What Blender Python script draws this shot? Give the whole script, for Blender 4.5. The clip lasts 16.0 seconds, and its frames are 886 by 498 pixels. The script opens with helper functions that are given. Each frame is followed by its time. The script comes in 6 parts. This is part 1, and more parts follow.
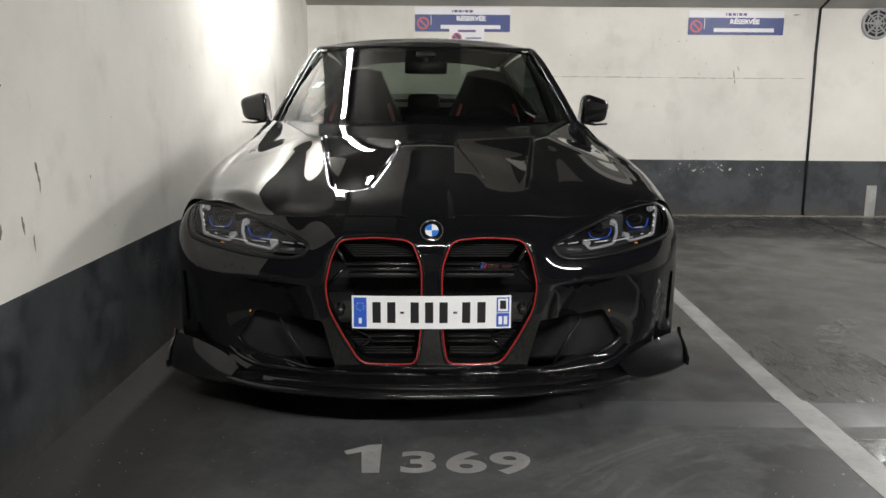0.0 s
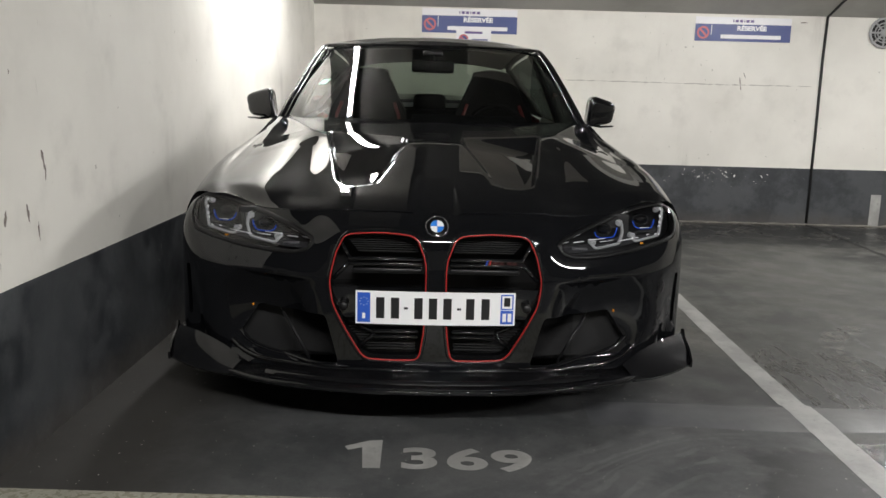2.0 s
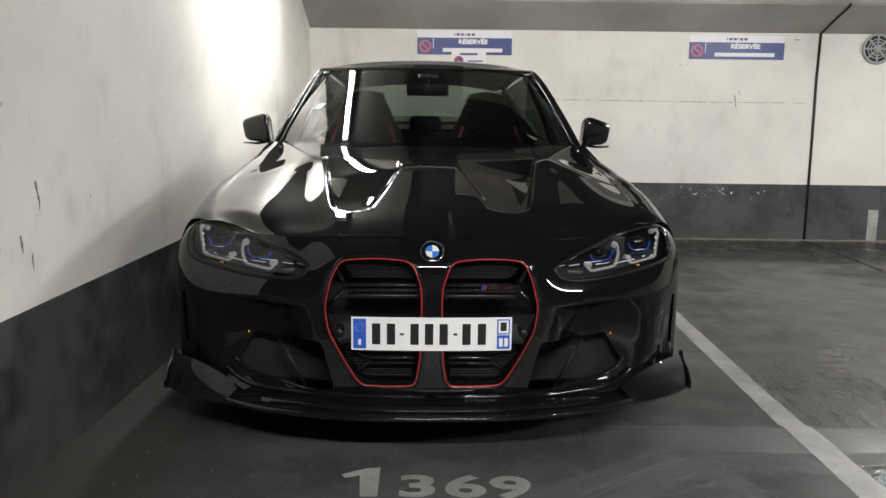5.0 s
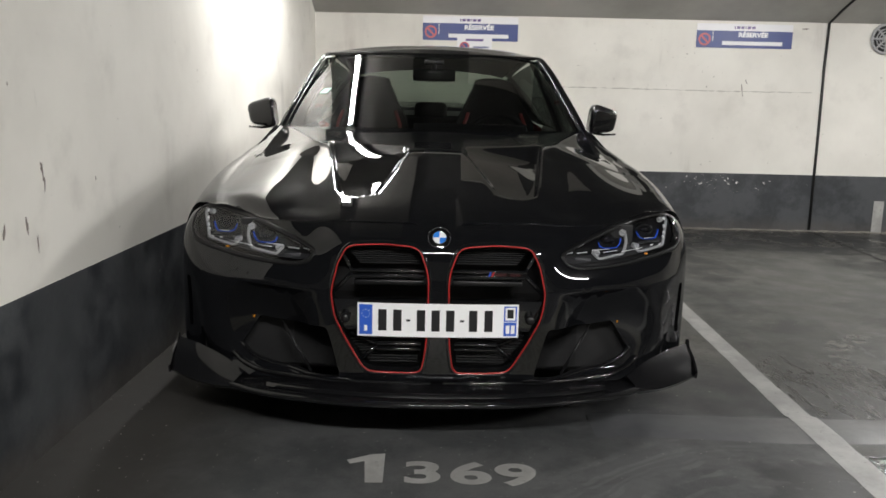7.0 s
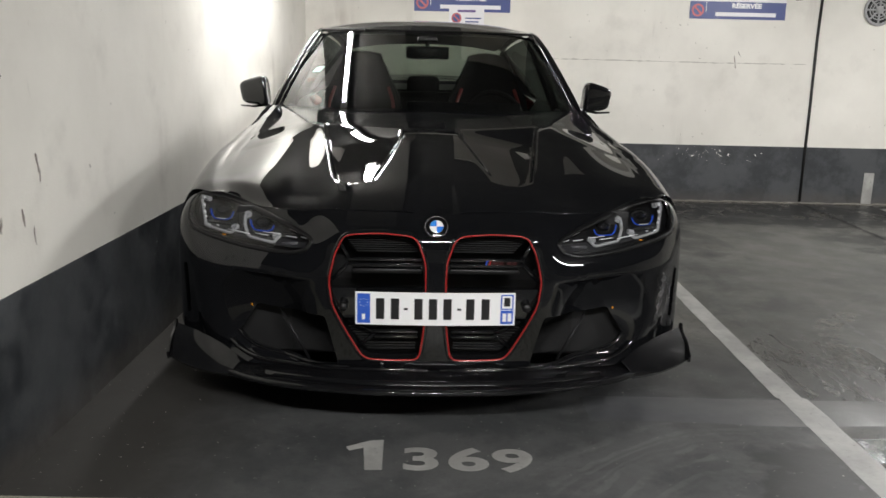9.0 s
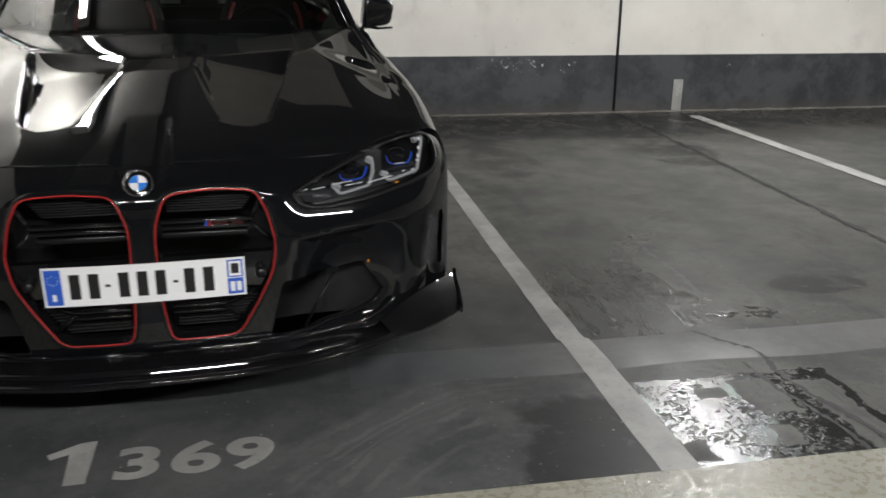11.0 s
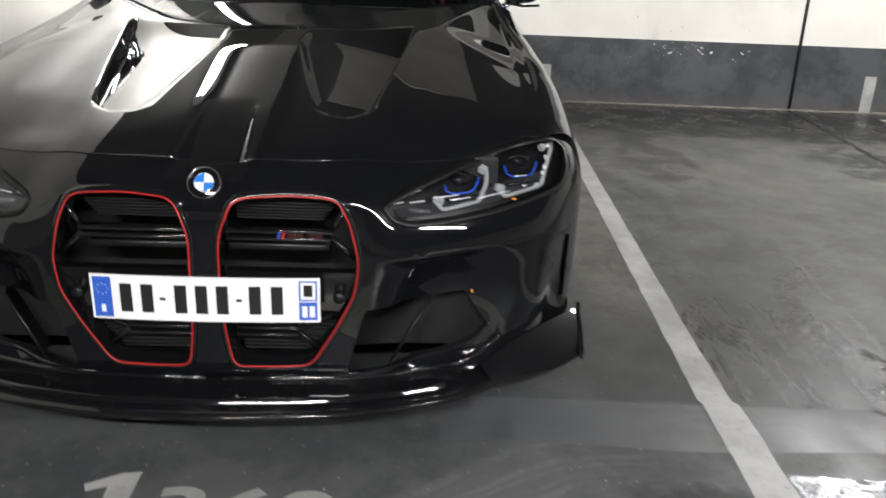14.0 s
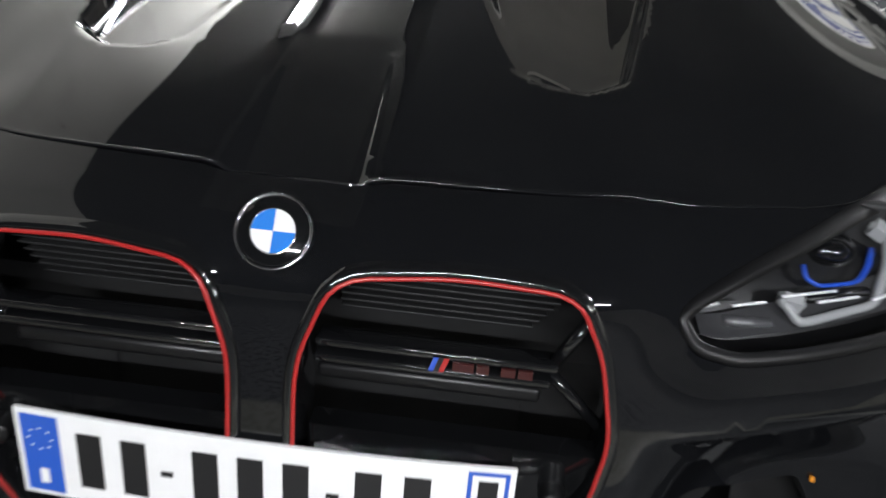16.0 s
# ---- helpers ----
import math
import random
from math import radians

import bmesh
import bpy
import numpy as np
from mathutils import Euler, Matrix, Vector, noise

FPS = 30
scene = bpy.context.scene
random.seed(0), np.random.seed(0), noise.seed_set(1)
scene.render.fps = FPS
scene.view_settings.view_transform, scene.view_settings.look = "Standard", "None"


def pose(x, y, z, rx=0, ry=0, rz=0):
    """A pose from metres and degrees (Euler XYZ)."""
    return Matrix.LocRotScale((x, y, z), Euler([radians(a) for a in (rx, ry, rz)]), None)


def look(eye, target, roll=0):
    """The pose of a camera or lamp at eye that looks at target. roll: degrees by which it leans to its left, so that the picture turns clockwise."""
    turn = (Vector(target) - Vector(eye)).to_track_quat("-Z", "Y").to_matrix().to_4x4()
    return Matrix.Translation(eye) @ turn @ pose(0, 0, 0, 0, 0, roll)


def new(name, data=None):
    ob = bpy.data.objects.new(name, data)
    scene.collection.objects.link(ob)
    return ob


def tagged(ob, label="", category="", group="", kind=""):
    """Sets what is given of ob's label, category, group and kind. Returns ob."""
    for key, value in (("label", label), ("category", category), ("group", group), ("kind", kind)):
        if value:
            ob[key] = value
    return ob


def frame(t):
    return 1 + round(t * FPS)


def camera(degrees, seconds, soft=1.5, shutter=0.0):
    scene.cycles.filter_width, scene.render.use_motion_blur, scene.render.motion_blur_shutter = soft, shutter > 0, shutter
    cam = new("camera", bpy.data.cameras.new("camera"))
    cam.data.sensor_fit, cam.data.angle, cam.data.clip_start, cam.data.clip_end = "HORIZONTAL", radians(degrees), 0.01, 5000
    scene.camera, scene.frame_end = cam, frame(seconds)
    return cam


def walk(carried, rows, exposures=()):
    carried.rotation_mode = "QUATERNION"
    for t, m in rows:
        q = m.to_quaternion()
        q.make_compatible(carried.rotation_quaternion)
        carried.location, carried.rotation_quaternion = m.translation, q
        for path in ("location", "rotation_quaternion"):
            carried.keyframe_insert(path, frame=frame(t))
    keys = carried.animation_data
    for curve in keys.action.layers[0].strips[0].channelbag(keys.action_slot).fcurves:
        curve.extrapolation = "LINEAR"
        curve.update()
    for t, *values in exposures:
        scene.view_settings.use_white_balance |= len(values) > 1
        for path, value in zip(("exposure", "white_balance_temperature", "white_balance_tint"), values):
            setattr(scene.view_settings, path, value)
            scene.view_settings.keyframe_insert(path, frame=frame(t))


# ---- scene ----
import functools

from mathutils import geometry

cam = camera(56.6, 16.0, shutter=0.5)
PATH = [
    (0, (-0.048, -2.6, 1.144), (0.015, -0.637, 0.766), 0.4),
    (0.5, (-0.049, -2.61, 1.149), (0.01, -0.643, 0.79), 0.7),
    (1, (-0.05, -2.601, 1.139), (0.009, -0.634, 0.78), 1.3),
    (1.5, (-0.064, -2.602, 1.12), (-0.006, -0.639, 0.743), 1.5),
    (2, (-0.06, -2.596, 1.118), (0.0, -0.631, 0.749), 1.5),
    (2.5, (-0.053, -2.595, 1.125), (0.01, -0.627, 0.774), 1.3),
    (3, (-0.053, -2.589, 1.131), (0.01, -0.617, 0.801), 1.0),
    (3.5, (-0.049, -2.59, 1.133), (0.007, -0.617, 0.806), 0.8),
    (4, (-0.047, -2.591, 1.135), (0.008, -0.618, 0.811), 0.7),
    (6.5, (-0.044, -2.575, 1.138), (0.024, -0.604, 0.808), 0.9),
    (7, (-0.064, -2.57, 1.131), (-0.007, -0.602, 0.776), 1.3),
    (7.5, (-0.121, -2.558, 1.131), (-0.088, -0.6, 0.728), 1.7),
    (8, (-0.174, -2.569, 1.183), (-0.135, -0.614, 0.766), 1.7),
    (8.2, (-0.192, -2.571, 1.192), (-0.131, -0.617, 0.772), 1.8),
    (10.3, (0.162, -2.462, 1.237), (0.283, -0.541, 0.691), 0.3),
    (10.5, (0.175, -2.372, 1.24), (0.401, -0.469, 0.665), 0.5),
    (11, (0.315, -2.197, 1.235), (0.739, -0.35, 0.596), 0.6),
    (11.5, (0.513, -2.048, 1.247), (0.804, -0.207, 0.523), -2.2),
    (12, (0.575, -1.979, 1.226), (0.846, -0.151, 0.462), -0.6),
    (12.5, (0.584, -1.97, 1.234), (0.775, -0.136, 0.459), -1.2),
    (13, (0.581, -1.962, 1.226), (0.73, -0.145, 0.405), -0.3),
    (13.5, (0.565, -1.906, 1.213), (0.671, -0.084, 0.396), 1.2),
    (13.8, (0.511, -1.825, 1.224), (0.607, 0.017, 0.449), 2.7),
    (14, (0.463, -1.742, 1.227), (0.545, 0.128, 0.521), 2.3),
    (14.5, (0.366, -1.53, 1.229), (0.4, 0.342, 0.528), -0.6),
    (15, (0.326, -1.226, 1.171), (0.171, 0.616, 0.408), -0.6),
    (15.5, (0.271, -0.946, 1.121), (0.079, 0.883, 0.335), 3.2),
    (16, (0.205, -0.654, 1.023), (0.098, 1.159, 0.184), 5.1),
]
walk(cam, [(t, look(eye, target, roll)) for t, eye, target, roll in PATH],
     [(0, 0.0, 6500, 10), (7.0, 0.0, 6500, 10), (7.5, -0.05, 6500, 10), (8.2, 0.05, 6500, 10), (10.3, 0.0, 6450, 10), (11.0, -0.12, 6400, 10), (12.0, 0.40, 6350, 11), (13.0, 0.62, 6400, 11), (13.5, 0.66, 6350, 11), (14.0, 0.6, 6350, 11), (14.5, 0.54, 6420, 11), (15.0, 0.6, 6350, 10), (16.0, 0.52, 6150, 10)])

# ---- world and exposure ----
world = bpy.data.worlds.new("world")
scene.world = world
world.use_nodes = True
world.node_tree.nodes["Background"].inputs[0].default_value = (0.02, 0.021, 0.022, 1)
world.node_tree.nodes["Background"].inputs[1].default_value = 0.3

TUBE, TUBE_SIDE, TUBE_AISLE = 222.0, 190.0, 355.0          # radiance of the fluorescent tubes over the bays and over the aisle


# ---- small tools ----
def thing(name, label, category, m=None, group="", kind=""):
    ob = new(name)
    ob.empty_display_size = 0.1
    if m is not None:
        ob.matrix_world = m
    return tagged(ob, label, category, group, kind)


def part(name, bm, material, parent=None, label="", smooth=True):
    me = bpy.data.meshes.new(name)
    if smooth:
        for f in bm.faces:
            f.smooth = True
    bm.normal_update()
    bm.to_mesh(me)
    bm.free()
    if isinstance(material, (list, tuple)):
        for one in material:
            me.materials.append(one)
    else:
        me.materials.append(material)
    ob = new(name, me)
    ob.parent = parent
    if label:
        ob["label"] = label
    return ob


def spline(knots, q):
    """A smooth curve through knots (x, y), held flat outside."""
    if q <= knots[0][0]:
        return knots[0][1]
    if q >= knots[-1][0]:
        return knots[-1][1]
    n = len(knots)
    for i in range(n - 1):
        x0, y0 = knots[i]
        x1, y1 = knots[i + 1]
        if q <= x1:
            break
    s = (y1 - y0) / (x1 - x0)

    def slope(j):
        if j == 0 or j == n - 1:
            k = 1 if j == 0 else n - 1
            return (knots[k][1] - knots[k - 1][1]) / (knots[k][0] - knots[k - 1][0])
        a = (knots[j][1] - knots[j - 1][1]) / (knots[j][0] - knots[j - 1][0])
        b = (knots[j + 1][1] - knots[j][1]) / (knots[j + 1][0] - knots[j][0])
        return 0 if a * b <= 0 else 2 * a * b / (a + b)

    t, h = (q - x0) / (x1 - x0), x1 - x0
    return (y0 * (1 + 2 * t) * (1 - t) ** 2 + h * slope(i) * t * (1 - t) ** 2
            + y1 * t * t * (3 - 2 * t) + h * slope(i + 1) * t * t * (t - 1))


def smooth01(a, b, q):
    t = min(1, max(0, (q - a) / (b - a)))
    return t * t * (3 - 2 * t)


def rounded(points, steps=5, closed=True, pull=0.35):
    """A path with its corners rounded by quadratic arcs."""
    out, n = [], len(points)
    pts = [Vector(p) for p in points]
    for i, p in enumerate(pts):
        if not closed and i in (0, n - 1):
            out.append(p)
            continue
        a, b = pts[i - 1], pts[(i + 1) % n]
        s, e = p.lerp(a, pull), p.lerp(b, pull)
        for k in range(steps + 1):
            t = k / steps
            out.append(s * (1 - t) ** 2 + p * 2 * t * (1 - t) + e * t * t)
    return out


def dense(points, step, closed=True):
    """The path cut into pieces no longer than step."""
    out, n = [], len(points)
    for i in range(n if closed else n - 1):
        a, b = Vector(points[i]), Vector(points[(i + 1) % n])
        k = max(1, int((b - a).length / step))
        out += [a.lerp(b, j / k) for j in range(k)]
    if not closed:
        out.append(Vector(points[-1]))
    return out


def inside(p, poly):
    hit, n = False, len(poly)
    x, y = p[0], p[1]
    j = n - 1
    for i in range(n):
        xi, yi, xj, yj = poly[i][0], poly[i][1], poly[j][0], poly[j][1]
        if (yi > y) != (yj > y) and x < (xj - xi) * (y - yi) / (yj - yi) + xi:
            hit = not hit
        j = i
    return hit


def within(pts, loops):
    """Which points lie inside the first loop and outside the others."""
    odd = np.zeros(len(pts), bool)
    for loop in loops:
        for i in range(len(loop)):
            (x0, y0), (x1, y1) = loop[i - 1], loop[i]
            if y0 != y1:
                odd ^= ((y0 > pts[:, 1]) != (y1 > pts[:, 1])) & (pts[:, 0] < (x1 - x0) * (pts[:, 1] - y0) / (y1 - y0) + x0)
    return odd


def sheet(outline, holes, place, step, rim=None, creases=()):
    """A panel cut from a surface: outline and holes in the surface's own two coordinates, place(u, v) gives the point.
    rim: a vector function by which the panel's edges are turned in."""
    verts, edges, loops = [], [], []
    for loop in [outline, *holes]:
        pts = dense([Vector((p[0], p[1])) for p in loop], step)
        loops.append(pts)
        first = len(verts)
        verts += pts
        edges += [(first + i, first + (i + 1) % len(pts)) for i in range(len(pts))]
    for line in creases:
        pts = dense([Vector((p[0], p[1])) for p in line], step, closed=False)
        first = len(verts)
        verts += pts
        edges += [(first + i, first + i + 1) for i in range(len(pts) - 1)]
    rimset = np.array([tuple(v) for v in verts])
    lo, hi = rimset.min(0), rimset.max(0)
    nu, nv = int((hi[0] - lo[0]) / step) + 1, int((hi[1] - lo[1]) / step) + 1
    grid = np.array([(lo[0] + i * step, lo[1] + j * step) for i in range(nu + 1) for j in range(nv + 1)])
    grid = grid[within(grid, loops)]
    for p in grid:
        if ((rimset - p) ** 2).sum(1).min() >= (0.7 * step) ** 2:
            verts.append(Vector(p))
    out, _, faces, *_ = geometry.delaunay_2d_cdt(verts, edges, [], 0, 1e-6)
    bm = bmesh.new()
    placed = [bm.verts.new(place(v[0], v[1])) for v in out]
    flat = np.array([(v[0], v[1]) for v in out])
    keep = within(np.array([flat[list(f)].mean(0) for f in faces]), loops)
    for f, good in zip(faces, keep):
        if good:
            try:
                bm.faces.new([placed[i] for i in f])
            except ValueError:
                pass
    bmesh.ops.delete(bm, geom=[v for v in bm.verts if not v.link_faces], context="VERTS")
    turn_in(bm, rim)
    return bm


def turn_in(bm, rim):
    """Turns the free edges of a panel in by the vector rim (or rim(co)), with a sharp fold."""
    if rim is None:
        return
    border = [e for e in bm.edges if e.is_boundary]
    for e in border:
        e.smooth = False
    made = bmesh.ops.extrude_edge_only(bm, edges=border)["geom"]
    for v in made:
        if isinstance(v, bmesh.types.BMVert):
            v.co += Vector(rim(v.co) if callable(rim) else rim)


def patch(place, nu, nv, rim=None, close_u=False):
    """A grid of quads over place(u, v), u and v from 0 to 1."""
    bm = bmesh.new()
    rows = [[bm.verts.new(place(i / nu, j / nv)) for j in range(nv + 1)] for i in range(nu + (0 if close_u else 1))]
    for i in range(nu):
        a, b = rows[i], rows[(i + 1) % len(rows)]
        for j in range(nv):
            bm.faces.new((a[j], b[j], b[j + 1], a[j + 1]))
    turn_in(bm, rim)
    return bm


def flipped(bm):
    """The mirror image across the middle plane, as a new bmesh."""
    out = bm.copy()
    for v in out.verts:
        v.co.x = -v.co.x
    bmesh.ops.reverse_faces(out, faces=out.faces[:])
    return out


def both(name, bm, material, parent, label=""):
    other = flipped(bm)
    return part(name, bm, material, parent, label), part(name, other, material, parent, label)


def facing(bm, way):
    """Turns the faces so that most of them look along way."""
    bm.normal_update()
    if sum(f.normal.dot(Vector(way)) * f.calc_area() for f in bm.faces) < 0:
        bmesh.ops.reverse_faces(bm, faces=bm.faces[:])
    return bm


def box(size, at=(0, 0, 0), bevel=0.0, segments=2, turn=None):
    bm = bmesh.new()
    bmesh.ops.create_cube(bm, size=1)
    bmesh.ops.scale(bm, vec=size, verts=bm.verts)
    if bevel:
        bmesh.ops.bevel(bm, geom=bm.edges[:] + bm.verts[:], offset=bevel, segments=segments, affect="EDGES", profile=0.5)
    if turn is not None:
        bmesh.ops.transform(bm, matrix=turn, verts=bm.verts)
    bmesh.ops.translate(bm, vec=at, verts=bm.verts)
    return bm


def join(*many):
    out = many[0]
    for bm in many[1:]:
        me = bpy.data.meshes.new("join")
        bm.to_mesh(me)
        bm.free()
        out.from_mesh(me)
        bpy.data.meshes.remove(me)
    return out


def sweep(path, radius, sides=8, closed=False, flat=1.0, taper=None):
    """A round or flattened rod along a path."""
    pts = [Vector(p) for p in path]
    n = len(pts)
    bm = bmesh.new()
    rings = []
    up = Vector((0.13, 0.31, 0.94)).normalized()
    for i, p in enumerate(pts):
        a = pts[i - 1] if (i or closed) else p
        b = pts[(i + 1) % n] if (i < n - 1 or closed) else p
        d = (b - a).normalized()
        side = d.cross(up)
        if side.length < 1e-4:
            side = d.cross(Vector((1, 0, 0)))
        side.normalize()
        top = side.cross(d)
        r = radius * (taper(i / max(1, n - 1)) if taper else 1)
        rings.append([bm.verts.new(p + side * math.cos(k * math.tau / sides) * r + top * math.sin(k * math.tau / sides) * r * flat)
                      for k in range(sides)])
    for i in range(n if closed else n - 1):
        a, b = rings[i], rings[(i + 1) % n]
        for k in range(sides):
            bm.faces.new((a[k], a[(k + 1) % sides], b[(k + 1) % sides], b[k]))
    if not closed:
        bm.faces.new(rings[0][::-1])
        bm.faces.new(rings[-1])
    return bm


def lathe(profile, segments=48, axis="x"):
    """Turns a profile of (radius, along) round an axis."""
    bm = bmesh.new()
    rings = []
    for k in range(segments):
        a = k * math.tau / segments
        ring = []
        for r, s in profile:
            c, d = r * math.cos(a), r * math.sin(a)
            ring.append(bm.verts.new({"x": (s, c, d), "y": (c, s, d), "z": (c, d, s)}[axis]))
        rings.append(ring)
    for k in range(segments):
        a, b = rings[k], rings[(k + 1) % segments]
        for j in range(len(profile) - 1):
            bm.faces.new((a[j], a[j + 1], b[j + 1], b[j]))
    bmesh.ops.remove_doubles(bm, verts=bm.verts, dist=1e-5)
    bmesh.ops.recalc_face_normals(bm, faces=bm.faces)
    return bm


def plate(outline, depth, bevel=0.0):
    """A flat shape in x, y with a thickness along z from 0 to depth."""
    bm = bmesh.new()
    f = bm.faces.new([bm.verts.new((p[0], p[1], 0)) for p in outline])
    bm.normal_update()
    if f.normal.z < 0:
        bmesh.ops.reverse_faces(bm, faces=[f])
    out = bmesh.ops.extrude_face_region(bm, geom=[f])["geom"]
    bmesh.ops.translate(bm, vec=(0, 0, depth), verts=[v for v in out if isinstance(v, bmesh.types.BMVert)])
    bmesh.ops.recalc_face_normals(bm, faces=bm.faces)
    return bm


def moved(bm, m):
    bmesh.ops.transform(bm, matrix=m, verts=bm.verts)
    return bm


def writing(text, height, m, material, parent, name="lettering", label="", shear=0.0, stretch=1.0, bold=0.0, depth=0.0):
    """Flat letters in the built-in font, turned into a mesh; the text's middle sits at m's origin."""
    cu = bpy.data.curves.new("text", "FONT")
    cu.body, cu.size, cu.align_x, cu.align_y, cu.shear, cu.offset, cu.extrude = text, height / 0.72, "CENTER", "CENTER", shear, bold, depth
    tmp = new("text", cu)
    me = bpy.data.meshes.new_from_object(tmp.evaluated_get(bpy.context.evaluated_depsgraph_get()))
    bpy.data.objects.remove(tmp)
    bpy.data.curves.remove(cu)
    me.transform(m @ Matrix.Diagonal((stretch, 1, 1, 1)))
    me.materials.clear()
    me.materials.append(material)
    me.name = name
    ob = new(name, me)
    ob.parent = parent
    if label:
        ob["label"] = label
    return ob


# ---- materials ----
def material(name):
    mat = bpy.data.materials.new(name)
    mat.use_nodes = True
    nt = mat.node_tree
    return mat, nt, nt.nodes["Principled BSDF"]


def plain(name, color, rough=0.5, metal=0.0, coat=0.0, grain=0.0, grain_scale=60.0, bump=0.0, spec=0.5):
    """A surface with faint uneven gloss and tone."""
    mat, nt, p = material(name)
    p.inputs["Metallic"].default_value = metal
    p.inputs["Coat Weight"].default_value = coat
    p.inputs["Coat Roughness"].default_value = 0.03
    p.inputs["Specular IOR Level"].default_value = spec
    tc = nt.nodes.new("ShaderNodeTexCoord")
    no = nt.nodes.new("ShaderNodeTexNoise")
    no.inputs["Scale"].default_value, no.inputs["Detail"].default_value = grain_scale, 5
    nt.links.new(tc.outputs["Object"], no.inputs["Vector"])
    mix = nt.nodes.new("ShaderNodeMix")
    mix.data_type = "RGBA"
    mix.inputs["A"].default_value = (*[c * (1 - grain) for c in color], 1)
    mix.inputs["B"].default_value = (*[min(1, c * (1 + grain)) for c in color], 1)
    nt.links.new(no.outputs["Fac"], mix.inputs["Factor"])
    nt.links.new(mix.outputs["Result"], p.inputs["Base Color"])
    mr = nt.nodes.new("ShaderNodeMapRange")
    mr.inputs["To Min"].default_value, mr.inputs["To Max"].default_value = rough * 0.85, min(1, rough * 1.15)
    nt.links.new(no.outputs["Fac"], mr.inputs["Value"])
    nt.links.new(mr.outputs["Result"], p.inputs["Roughness"])
    if bump:
        bu = nt.nodes.new("ShaderNodeBump")
        bu.inputs["Strength"].default_value, bu.inputs["Distance"].default_value = bump, 0.002
        nt.links.new(no.outputs["Fac"], bu.inputs["Height"])
        nt.links.new(bu.outputs["Normal"], p.inputs["Normal"])
    return mat


def glowing(name, color, strength):
    mat, nt, p = material(name)
    p.inputs["Base Color"].default_value = (0.8, 0.8, 0.8, 1)
    p.inputs["Emission Color"].default_value = (*color, 1)
    p.inputs["Emission Strength"].default_value = strength
    return mat


def clear(name, tint, ior=1.5, rough=0.0):
    """Thin glass: see-through, with Fresnel gloss."""
    mat = bpy.data.materials.new(name)
    mat.use_nodes = True
    nt = mat.node_tree
    nt.nodes.clear()
    out = nt.nodes.new("ShaderNodeOutputMaterial")
    mix, fr = nt.nodes.new("ShaderNodeMixShader"), nt.nodes.new("ShaderNodeFresnel")
    tr, gl = nt.nodes.new("ShaderNodeBsdfTransparent"), nt.nodes.new("ShaderNodeBsdfGlossy")
    fr.inputs["IOR"].default_value = ior
    tr.inputs["Color"].default_value = (*tint, 1)
    gl.inputs["Roughness"].default_value = rough
    nt.links.new(fr.outputs[0], mix.inputs[0])
    nt.links.new(tr.outputs[0], mix.inputs[1])
    nt.links.new(gl.outputs[0], mix.inputs[2])
    nt.links.new(mix.outputs[0], out.inputs["Surface"])
    return mat


